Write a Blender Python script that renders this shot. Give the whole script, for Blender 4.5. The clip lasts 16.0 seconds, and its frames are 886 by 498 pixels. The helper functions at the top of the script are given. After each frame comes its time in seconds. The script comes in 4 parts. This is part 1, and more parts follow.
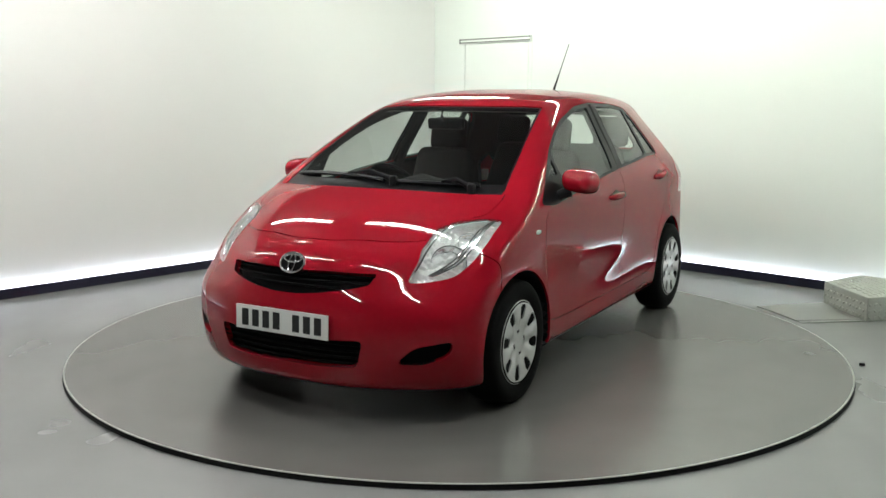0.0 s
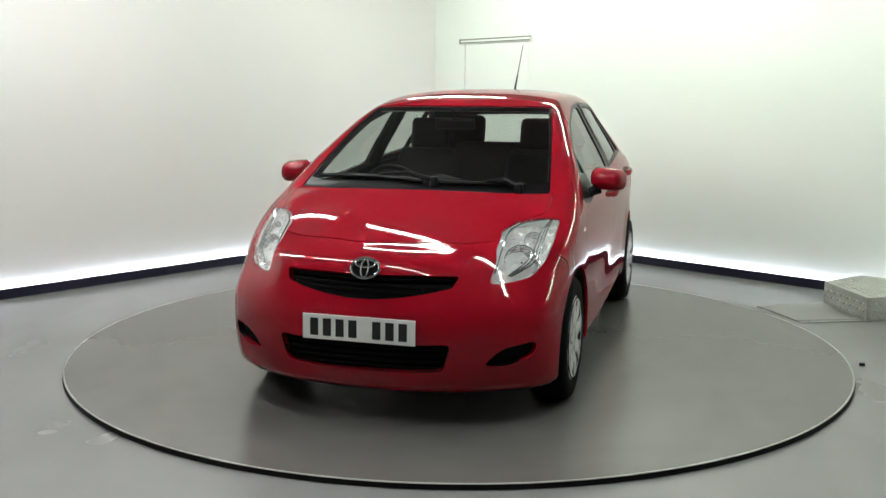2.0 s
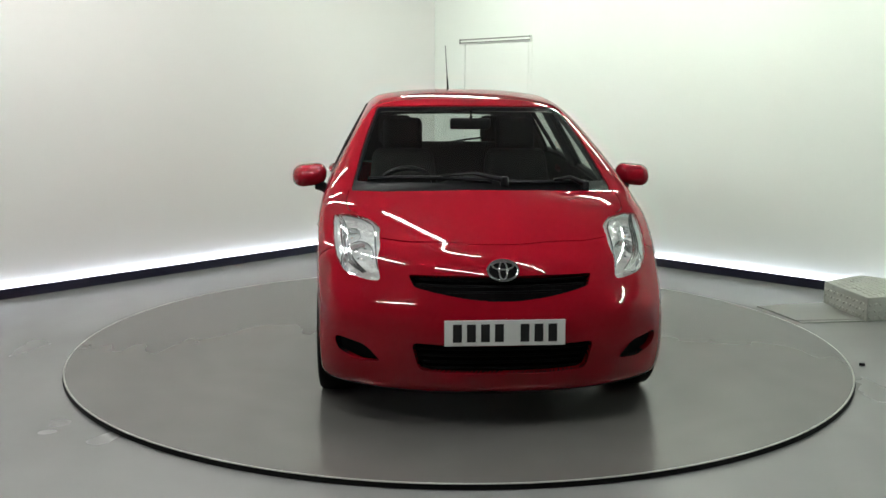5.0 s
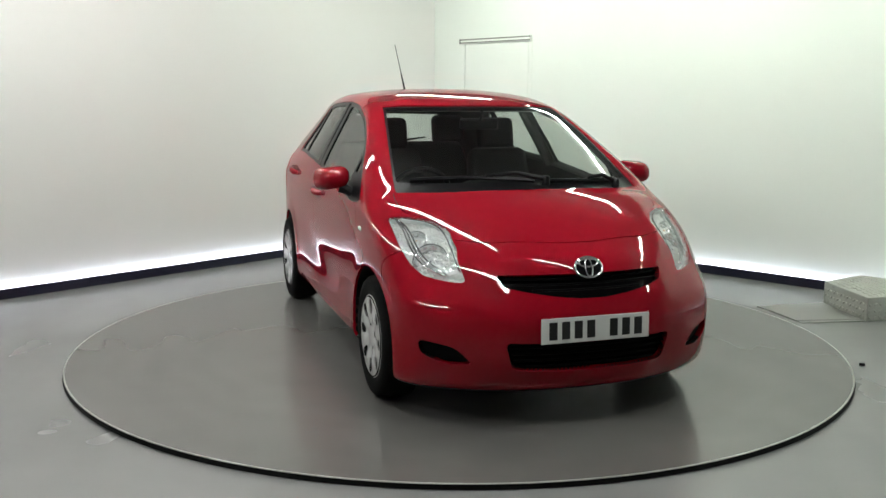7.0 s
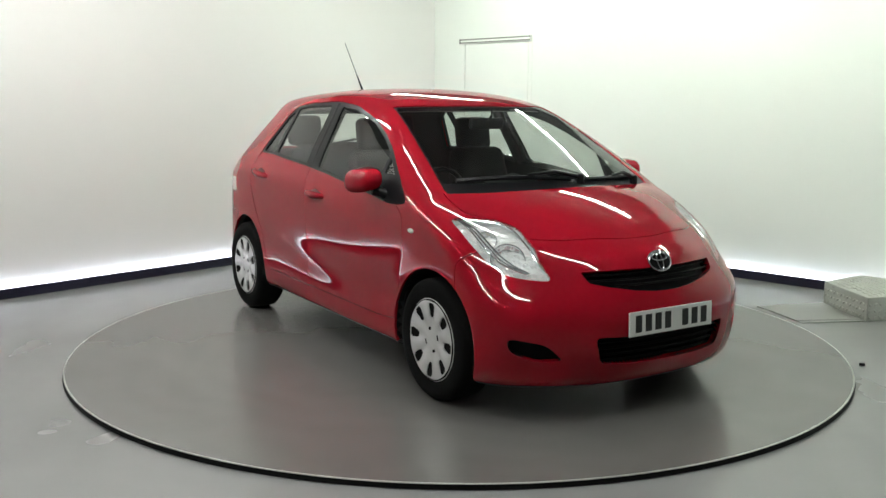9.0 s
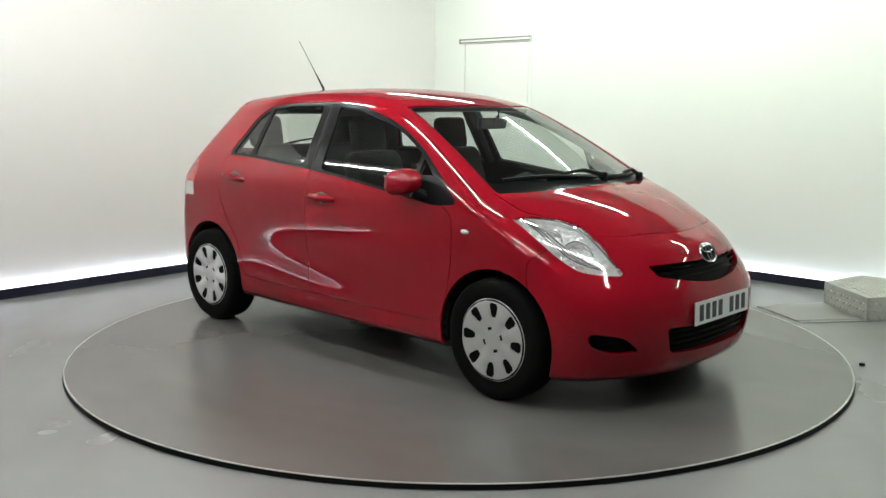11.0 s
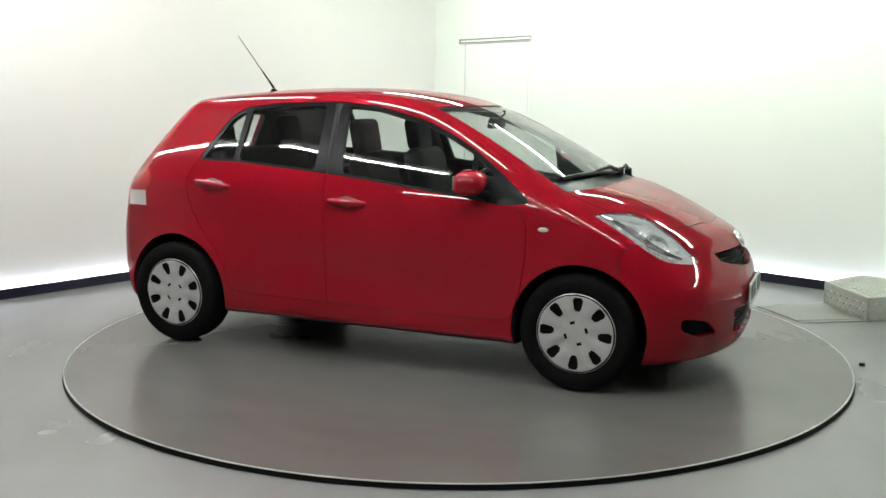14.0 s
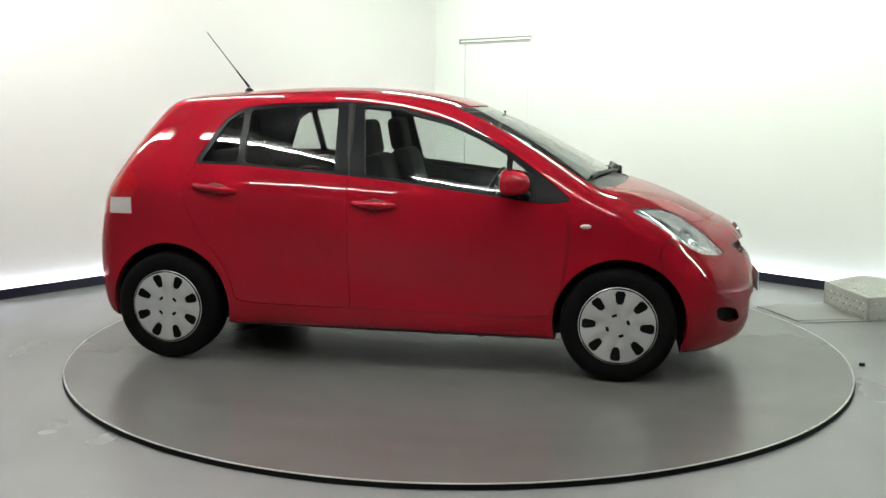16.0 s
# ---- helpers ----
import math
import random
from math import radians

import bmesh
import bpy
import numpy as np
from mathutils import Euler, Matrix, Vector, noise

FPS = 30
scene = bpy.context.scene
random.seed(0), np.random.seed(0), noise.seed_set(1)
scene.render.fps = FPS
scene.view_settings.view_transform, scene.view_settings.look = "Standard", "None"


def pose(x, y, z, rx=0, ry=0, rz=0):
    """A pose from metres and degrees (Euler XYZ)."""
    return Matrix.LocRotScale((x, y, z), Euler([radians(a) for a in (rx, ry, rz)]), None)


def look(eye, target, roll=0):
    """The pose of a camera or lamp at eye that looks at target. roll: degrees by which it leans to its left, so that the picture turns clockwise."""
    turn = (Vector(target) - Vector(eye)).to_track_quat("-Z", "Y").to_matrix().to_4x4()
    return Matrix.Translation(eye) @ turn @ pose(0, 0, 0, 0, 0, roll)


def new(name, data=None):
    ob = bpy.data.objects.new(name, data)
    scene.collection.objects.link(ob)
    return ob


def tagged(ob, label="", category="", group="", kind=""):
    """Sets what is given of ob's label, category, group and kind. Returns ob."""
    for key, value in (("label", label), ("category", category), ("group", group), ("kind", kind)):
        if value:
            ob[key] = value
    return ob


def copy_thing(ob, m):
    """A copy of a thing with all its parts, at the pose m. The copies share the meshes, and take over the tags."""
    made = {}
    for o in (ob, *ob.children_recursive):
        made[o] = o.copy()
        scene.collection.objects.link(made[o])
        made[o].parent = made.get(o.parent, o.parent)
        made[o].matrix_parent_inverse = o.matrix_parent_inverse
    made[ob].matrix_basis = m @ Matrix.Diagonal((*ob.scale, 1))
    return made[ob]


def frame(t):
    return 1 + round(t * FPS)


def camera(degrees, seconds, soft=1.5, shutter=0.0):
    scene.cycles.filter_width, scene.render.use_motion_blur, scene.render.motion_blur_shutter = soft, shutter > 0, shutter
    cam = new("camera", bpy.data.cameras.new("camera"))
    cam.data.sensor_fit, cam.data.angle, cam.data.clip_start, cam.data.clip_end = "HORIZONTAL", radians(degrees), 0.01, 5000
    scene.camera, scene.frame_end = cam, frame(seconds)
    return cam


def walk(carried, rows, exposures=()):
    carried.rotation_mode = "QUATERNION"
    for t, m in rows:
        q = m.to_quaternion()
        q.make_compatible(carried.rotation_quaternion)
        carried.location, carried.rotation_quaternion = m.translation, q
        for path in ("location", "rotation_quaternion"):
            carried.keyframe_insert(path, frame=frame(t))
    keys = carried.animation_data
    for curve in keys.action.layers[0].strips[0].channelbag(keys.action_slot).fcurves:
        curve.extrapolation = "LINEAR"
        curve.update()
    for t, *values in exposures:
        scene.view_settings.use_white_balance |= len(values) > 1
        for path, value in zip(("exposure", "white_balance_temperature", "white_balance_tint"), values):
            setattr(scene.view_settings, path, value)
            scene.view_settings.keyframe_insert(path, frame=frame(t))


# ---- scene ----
# ---- camera, light levels ----
EXPO = [(0, 0.02), (2, -0.06), (4, -0.20), (6.5, -0.18), (9, -0.03), (12, 0.07), (14, 0.16), (16, 0.22)]
LED_POWER, TUBE_POWER, TUBE_R = 36.0, 124.0, 0.014
SKIRT_H = 0.075
DISC_TOP = 0.025
# Tube lights in rows along the right wall: metres from the corner along the left wall, along the right wall, length, tone.
LIGHTS = [(1.25, 1.3, "g"), (1.25, 3.4, "g"), (1.25, 5.5, "g"), (1.25, 7.6, "g"), (4.0, 1.3, "w"), (4.0, 3.4, "w"), (4.0, 5.5, "w"), (5.5, 0.8, "w"),
          (5.5, 2.7, "w"), (5.5, 4.85, "w"), (7.1, 3.8, "w")]
# The camera stands still on its tripod, a little over the height of the bonnet.
cam = camera(50.42, 16.0, soft=1.5)
EYE, AIM = (0.0, -5.623, 1.454), (-0.0863, 0.0, 0.5724)
walk(cam, [(0, look(EYE, AIM, 0.23)), (16, look(EYE, AIM, 0.23))], EXPO)

# ---- world: the booth is closed, only a trace of stray light ----
world = bpy.data.worlds.new("world")
scene.world = world
world.use_nodes = True
world.node_tree.nodes["Background"].inputs[0].default_value = (0.9, 1.0, 0.95, 1)
world.node_tree.nodes["Background"].inputs[1].default_value = 0.05


# ---- materials ----
def material(name, color, rough=0.5, metal=0.0, vary=0.0, scale=6.0, bump=0.0, bump_scale=60.0, coat=0.0, emit=0.0, tint=None, rough_vary=0.0, spec=0.5, grain=0.35):
    """A principled surface with colour wear at two scales, uneven gloss and fine relief."""
    m = bpy.data.materials.new(name)
    m.use_nodes = True
    nodes, links = m.node_tree.nodes, m.node_tree.links
    b = nodes["Principled BSDF"]
    b.inputs["Base Color"].default_value = (*color, 1)
    b.inputs["Roughness"].default_value = rough
    b.inputs["Metallic"].default_value = metal
    b.inputs["Coat Weight"].default_value = coat
    b.inputs["Coat Roughness"].default_value, b.inputs["Coat IOR"].default_value = 0.03, 1.5
    b.inputs["Specular IOR Level"].default_value = spec
    if emit:
        b.inputs["Emission Color"].default_value = (*(tint or color), 1)
        b.inputs["Emission Strength"].default_value = emit
    if vary or bump or rough_vary:
        place = nodes.new("ShaderNodeTexCoord")
        large, fine = nodes.new("ShaderNodeTexNoise"), nodes.new("ShaderNodeTexNoise")
        for n, s, d in ((large, scale * 0.5, 1.5), (fine, scale * 6, 4)):
            n.inputs["Scale"].default_value, n.inputs["Detail"].default_value = s, d
            links.new(place.outputs["Object"], n.inputs["Vector"])
        both = nodes.new("ShaderNodeMath")
        both.operation = "MULTIPLY_ADD"
        both.inputs[1].default_value = grain
        links.new(fine.outputs["Fac"], both.inputs[0])
        links.new(large.outputs["Fac"], both.inputs[2])
        if vary:
            ramp = nodes.new("ShaderNodeMapRange")
            ramp.inputs["From Min"].default_value, ramp.inputs["From Max"].default_value = 0.25, 1.05
            ramp.inputs["To Min"].default_value, ramp.inputs["To Max"].default_value = 1 - vary, 1 + vary
            links.new(both.outputs[0], ramp.inputs["Value"])
            mul = nodes.new("ShaderNodeVectorMath")
            mul.operation = "SCALE"
            mul.inputs[0].default_value = color
            links.new(ramp.outputs["Result"], mul.inputs["Scale"])
            links.new(mul.outputs["Vector"], b.inputs["Base Color"])
        if rough_vary:
            rr = nodes.new("ShaderNodeMapRange")
            rr.inputs["From Min"].default_value, rr.inputs["From Max"].default_value = 0.4, 0.95
            rr.inputs["To Min"].default_value, rr.inputs["To Max"].default_value = rough - rough_vary, rough + rough_vary
            links.new(both.outputs[0], rr.inputs["Value"])
            links.new(rr.outputs["Result"], b.inputs["Roughness"])
        if bump:
            n = nodes.new("ShaderNodeTexNoise")
            n.inputs["Scale"].default_value, n.inputs["Detail"].default_value = bump_scale, 3
            links.new(place.outputs["Object"], n.inputs["Vector"])
            bp = nodes.new("ShaderNodeBump")
            bp.inputs["Strength"].default_value, bp.inputs["Distance"].default_value = bump, 0.01
            links.new(n.outputs["Fac"], bp.inputs["Height"])
            links.new(bp.outputs["Normal"], b.inputs["Normal"])
    return m


def glass_material(name, tint, gloss=0.075):
    """A thin pane: light passes tinted, and its gloss grows towards grazing angles."""
    m = bpy.data.materials.new(name)
    m.use_nodes = True
    nodes, links = m.node_tree.nodes, m.node_tree.links
    nodes.remove(nodes["Principled BSDF"])
    clear, shine, mix, edge, power, ramp = (nodes.new("ShaderNode" + k) for k in ("BsdfTransparent", "BsdfGlossy", "MixShader", "LayerWeight", "Math", "Math"))
    clear.inputs["Color"].default_value = (*tint, 1)
    shine.inputs["Roughness"].default_value = 0.02
    edge.inputs["Blend"].default_value = 0.5
    power.operation, ramp.operation = "POWER", "MULTIPLY_ADD"
    power.inputs[1].default_value = 5.0
    ramp.inputs[1].default_value, ramp.inputs[2].default_value = 1 - gloss, gloss
    links.new(edge.outputs["Facing"], power.inputs[0])
    links.new(power.outputs[0], ramp.inputs[0])
    links.new(ramp.outputs[0], mix.inputs[0])
    links.new(clear.outputs[0], mix.inputs[1])
    links.new(shine.outputs[0], mix.inputs[2])
    links.new(mix.outputs[0], nodes["Material Output"].inputs["Surface"])
    return m


def worn_floor(name, color, rough, rings=False):
    """Painted floor: broad stains, drawn-out scuffs, fine grit, and gloss that follows the wear."""
    m = bpy.data.materials.new(name)
    m.use_nodes = True
    nodes, links = m.node_tree.nodes, m.node_tree.links
    b = nodes["Principled BSDF"]
    place = nodes.new("ShaderNodeTexCoord")
    total = None
    for scale, stretch, detail, weight in ((0.8, (1, 1, 1), 1.5, 0.36), (2.6, (1, 0.35, 1), 1.5, 0.28), (8.0, (0.35, 1, 1), 1.0, 0.05)):
        way, n, add = nodes.new("ShaderNodeMapping"), nodes.new("ShaderNodeTexNoise"), nodes.new("ShaderNodeMath")
        way.inputs["Scale"].default_value = stretch
        way.inputs["Rotation"].default_value = (0, 0, 0.5 + scale)
        n.inputs["Scale"].default_value, n.inputs["Detail"].default_value, n.inputs["Distortion"].default_value = scale, detail, 0.4
        links.new(place.outputs["Object"], way.inputs["Vector"])
        links.new(way.outputs["Vector"], n.inputs["Vector"])
        add.operation = "MULTIPLY_ADD"
        add.inputs[1].default_value = weight
        links.new(n.outputs["Fac"], add.inputs[0])
        if total:
            links.new(total, add.inputs[2])
        else:
            add.inputs[2].default_value = 0.0
        total = add.outputs[0]
    if rings:
        wave, add = nodes.new("ShaderNodeTexWave"), nodes.new("ShaderNodeMath")
        wave.wave_type, wave.rings_direction = "RINGS", "Z"
        wave.inputs["Scale"].default_value, wave.inputs["Distortion"].default_value, wave.inputs["Detail"].default_value = 1.1, 14.0, 1.5
        links.new(place.outputs["Object"], wave.inputs["Vector"])
        add.operation = "MULTIPLY_ADD"
        add.inputs[1].default_value = 0.03
        links.new(wave.outputs["Fac"], add.inputs[0])
        links.new(total, add.inputs[2])
        total = add.outputs[0]
    for low, high, goal in ((0.72, 1.30, "tone"), (rough + 0.03, rough - 0.03, "Roughness")):
        r = nodes.new("ShaderNodeMapRange")
        r.inputs["From Min"].default_value, r.inputs["From Max"].default_value = 0.05, 0.80
        r.inputs["To Min"].default_value, r.inputs["To Max"].default_value = low, high
        links.new(total, r.inputs["Value"])
        if goal == "tone":
            mul = nodes.new("ShaderNodeVectorMath")
            mul.operation = "SCALE"
            mul.inputs[0].default_value = color
            links.new(r.outputs["Result"], mul.inputs["Scale"])
            links.new(mul.outputs["Vector"], b.inputs["Base Color"])
        else:
            links.new(r.outputs["Result"], b.inputs[goal])
    b.inputs["Specular IOR Level"].default_value = 0.75
    return m


WALL_LEFT = material("wall_paint_warm", (0.80, 0.78, 0.76), 0.55, vary=0.02, scale=0.8, bump=0.03, bump_scale=90)
WALL_RIGHT = material("wall_paint_cool", (0.76, 0.785, 0.745), 0.55, vary=0.02, scale=0.8, bump=0.03, bump_scale=90)
CEILING = material("dark_ceiling_paint", (0.12, 0.12, 0.12), 0.7, vary=0.1)
# Dark tone stands in for the lack of light behind the camera.
DARK_WALL = material("unlit_wall_tone", (0.16, 0.16, 0.16), 0.7, vary=0.1)
CONCRETE = worn_floor("painted_concrete", (0.242, 0.241, 0.239), 0.26)
DISC = worn_floor("turntable_steel_paint", (0.136, 0.130, 0.124), 0.23, rings=True)
RIM_METAL = material("worn_rim_edge", (0.42, 0.42, 0.39), 0.45, metal=0.3, vary=0.2, scale=8)
BLACK_RUBBER = material("black_rubber", (0.007, 0.007, 0.007), 0.7, vary=0.3, scale=10, spec=0.1)
SKIRTING = material("black_skirting", (0.006, 0.006, 0.022), 0.4, vary=0.2, scale=4)
LED = material("cold_led_strip", (0.85, 0.9, 1.0), 0.4, emit=LED_POWER, tint=(0.80, 0.86, 1.0))
TUBE = material("fluorescent_tube", (0.95, 1.0, 0.95), 0.4, emit=TUBE_POWER, tint=(0.97, 1.0, 0.96))
TUBE_GREEN = material("fluorescent_tube_greenish", (0.95, 1.0, 0.95), 0.4, emit=TUBE_POWER, tint=(0.89, 1.0, 0.86))
LAMP_WHITE = material("white_lamp_housing", (0.75, 0.75, 0.73), 0.4, vary=0.03)
ALU = material("aluminium_tread_plate", (0.50, 0.50, 0.46), 0.34, metal=0.85, vary=0.18, scale=9, rough_vary=0.1)
ALU_DULL = material("dull_ramp_plate", (0.24, 0.24, 0.225), 0.40, metal=0.1, vary=0.15, scale=5, rough_vary=0.08)
DOOR_WHITE = material("white_door_paint", (0.78, 0.80, 0.76), 0.45, vary=0.02)
DOOR_FRAME = material("grey_door_frame", (0.22, 0.225, 0.21), 0.45, vary=0.05)

PAINT = material("red_car_paint", (0.255, 0.0046, 0.0125), 0.5, vary=0.03, scale=40, coat=0.74, spec=0.0)
# Dark red of the shut lines, also used as painted shade in the handle cups.
GAP_AND_CUP_SHADE = material("panel_gap", (0.055, 0.003, 0.005), 0.7, vary=0.2)
BLACK_TRIM = material("satin_black_trim", (0.006, 0.006, 0.007), 0.3, vary=0.2, scale=12, spec=0.09)
BLACK_GRILLE = material("black_grille_plastic", (0.003, 0.003, 0.0035), 0.6, vary=0.3, scale=12, spec=0.07)
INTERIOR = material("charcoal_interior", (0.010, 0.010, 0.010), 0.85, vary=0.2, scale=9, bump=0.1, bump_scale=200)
HEADLINING = material("grey_headlining", (0.25, 0.245, 0.23), 0.9, vary=0.05, scale=9)
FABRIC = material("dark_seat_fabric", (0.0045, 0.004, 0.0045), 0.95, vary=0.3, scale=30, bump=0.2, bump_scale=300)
GLASS = glass_material("tinted_car_glass", (0.79, 0.83, 0.80))
CLEAR = glass_material("clear_lamp_lens", (0.93, 0.95, 0.95))
DISH = material("silvered_bowl", (0.88, 0.89, 0.90), 0.07, metal=0.85, vary=0.06, scale=30, bump=0.3, bump_scale=60)
CHROME = material("chrome", (0.82, 0.82, 0.83), 0.10, metal=1.0, vary=0.04)
REFLECTOR = material("lamp_reflector", (0.92, 0.93, 0.92), 0.12, metal=0.32, bump=0.4, bump_scale=55, vary=0.15, scale=16)
AMBER = material("amber_lens", (0.55, 0.30, 0.14), 0.25, vary=0.05)
RED_LENS = material("red_tail_lens", (0.35, 0.004, 0.008), 0.12, coat=1.0, vary=0.05)
WHITE_LENS = material("white_tail_lens", (0.62, 0.58, 0.55), 0.2, coat=1.0, vary=0.05)
TYRE = material("tyre_rubber", (0.005, 0.005, 0.005), 0.8, vary=0.3, scale=14, bump=0.1, bump_scale=120, spec=0.06)
CAP = material("silver_wheel_cap", (0.66, 0.655, 0.65), 0.24, metal=0.5, vary=0.06, scale=14)
DARK_METAL = material("dark_wheel_steel", (0.004, 0.004, 0.004), 0.8, vary=0.2, spec=0.05)
PLATE_WHITE = material("white_number_plate", (0.75, 0.76, 0.73), 0.35, vary=0.02)
PLATE_BLACK = material("black_plate_marks", (0.010, 0.010, 0.010), 0.45, vary=0.05)
MIRROR = material("mirror_glass", (0.85, 0.87, 0.86), 0.03, metal=1.0, vary=0.01)


# ---- mesh helpers ----
def part(name, bm, mat, parent=None, label="", smooth=False, at=None):
    """Link a bmesh as ONE mesh object, under a thing or a part where a parent is given."""
    me = bpy.data.meshes.new(name)
    bm.normal_update()
    bm.to_mesh(me)
    bm.free()
    me.materials.append(mat)
    if smooth:
        for p in me.polygons:
            p.use_smooth = True
        me.set_sharp_from_angle(angle=radians(38))
    ob = new(name, me)
    if parent:
        ob.parent = parent
    if at is not None:
        ob.matrix_basis = at
    if label:
        tagged(ob, label)
    return ob


def box_bm(x0, x1, y0, y1, z0, z1, bevel=0.0, segments=2, bm=None):
    own = bmesh.new()
    bmesh.ops.create_cube(own, size=1)
    bmesh.ops.transform(own, matrix=Matrix.Translation(((x0 + x1) / 2, (y0 + y1) / 2, (z0 + z1) / 2)) @ Matrix.Diagonal((x1 - x0, y1 - y0, z1 - z0, 1)), verts=own.verts)
    if bevel:
        bmesh.ops.bevel(own, geom=own.edges[:], offset=bevel, segments=segments, affect="EDGES", profile=0.5)
    return own if bm is None else joined(bm, own)


def joined(bm, other):
    me = bpy.data.meshes.new("scratch")
    other.to_mesh(me)
    other.free()
    bm.from_mesh(me)
    bpy.data.meshes.remove(me)
    return bm


def lathe_bm(profile, steps=48, axis="z", closed=False):
    """Turn a profile of (radius, height) round an axis."""
    bm = bmesh.new()
    rings = []
    for r, h in profile:
        ring = []
        for i in range(steps):
            a = 2 * math.pi * i / steps
            p = (r * math.cos(a), r * math.sin(a), h)
            ring.append(bm.verts.new(p if axis == "z" else (p[0], -p[2], p[1])))
        rings.append(ring)
    pairs = list(zip(rings, rings[1:])) + ([(rings[-1], rings[0])] if closed else [])
    for a, b in pairs:
        for i in range(steps):
            j = (i + 1) % steps
            bm.faces.new((a[i], a[j], b[j], b[i]))
    if not closed:
        for ring, flip in ((rings[0], True), (rings[-1], False)):
            if (ring[0].co - ring[steps // 2].co).length > 1e-4:
                bm.faces.new(ring[::-1] if flip else ring)
    bmesh.ops.remove_doubles(bm, verts=bm.verts, dist=1e-5)
    bmesh.ops.recalc_face_normals(bm, faces=bm.faces)
    return bm


def rod_bm(points, radii, sides=8, bm=None, flat=1.0):
    """A round rod through points; flat < 1 presses it along z."""
    bm = bm or bmesh.new()
    rings = []
    for k, p in enumerate(points):
        p = Vector(p)
        d = (Vector(points[min(k + 1, len(points) - 1)]) - Vector(points[max(k - 1, 0)])).normalized()
        u = d.cross(Vector((0, 0, 1)) if abs(d.z) < 0.95 else Vector((1, 0, 0))).normalized()
        v = d.cross(u)
        r = radii[k] if isinstance(radii, (list, tuple)) else radii
        rings.append([bm.verts.new(p + r * (math.cos(2 * math.pi * i / sides) * u + flat * math.sin(2 * math.pi * i / sides) * v)) for i in range(sides)])
    for a, b in zip(rings, rings[1:]):
        for i in range(sides):
            j = (i + 1) % sides
            bm.faces.new((a[i], a[j], b[j], b[i]))
    bm.faces.new(rings[0][::-1])
    bm.faces.new(rings[-1])
    bmesh.ops.recalc_face_normals(bm, faces=bm.faces)
    return bm


def slab_bm(corners, z0, z1, bevel=0.0):
    """An upright prism over a plan outline."""
    bm = bmesh.new()
    low, high = [bm.verts.new((x, y, z0)) for x, y in corners], [bm.verts.new((x, y, z1)) for x, y in corners]
    n = len(corners)
    bm.faces.new(low[::-1])
    bm.faces.new(high)
    for i in range(n):
        bm.faces.new((low[i], low[(i + 1) % n], high[(i + 1) % n], high[i]))
    bmesh.ops.recalc_face_normals(bm, faces=bm.faces)
    if bevel:
        bmesh.ops.bevel(bm, geom=bm.edges[:], offset=bevel, segments=2, affect="EDGES", profile=0.5)
    return bm


# ---- the booth: two bright walls that meet behind the turntable ----
CORNER = Vector((-0.26, 4.82))
ALONG_LEFT, ALONG_RIGHT = Vector((-0.653, -0.757)).normalized(), Vector((0.723, -0.690)).normalized()
NORMAL_LEFT, NORMAL_RIGHT = Vector((0.757, -0.653)).normalized(), Vector((-0.690, -0.723)).normalized()
ROOM, HEIGHT = 10.2, 2.72


def structure(ob, label=""):
    return tagged(ob, label, kind="structure")


def plan(a, b):
    """The point a metres along the left wall and b metres along the right wall from the corner."""
    p = CORNER + a * ALONG_LEFT + b * ALONG_RIGHT
    return (p.x, p.y)


structure(part("floor", slab_bm([plan(-0.3, -0.3), plan(-0.3, ROOM + 0.3), plan(ROOM + 0.3, ROOM + 0.3), plan(ROOM + 0.3, -0.3)], -0.2, 0), CONCRETE), "grey painted concrete studio floor with scuffs")
structure(part("wall_left", slab_bm([plan(-0.2, 0), plan(ROOM, 0), plan(ROOM, -0.2), plan(-0.2, -0.2)], 0, HEIGHT), WALL_LEFT), "plain white painted studio wall")
structure(part("wall_right", slab_bm([plan(0, 0), plan(0, ROOM), plan(-0.2, ROOM), plan(-0.2, 0)], 0, HEIGHT), WALL_RIGHT), "plain white painted studio wall")
# Unseen rear walls: their gloom is in the colour, which keeps reflections deep.
structure(part("wall_behind_left", slab_bm([plan(ROOM, 0), plan(ROOM, ROOM), plan(ROOM + 0.2, ROOM), plan(ROOM + 0.2, 0)], 0, HEIGHT), DARK_WALL), "unseen wall behind the camera, coloured dark as if unlit")
structure(part("wall_behind_right", slab_bm([plan(0, ROOM), plan(ROOM, ROOM), plan(ROOM, ROOM + 0.2), plan(0, ROOM + 0.2)], 0, HEIGHT), DARK_WALL), "unseen wall behind the camera, coloured dark as if unlit")
structure(part("ceiling", slab_bm([plan(-0.2, -0.2), plan(-0.2, ROOM + 0.2), plan(ROOM + 0.2, ROOM + 0.2), plan(ROOM + 0.2, -0.2)], HEIGHT, HEIGHT + 0.15), CEILING), "plain dark studio ceiling")

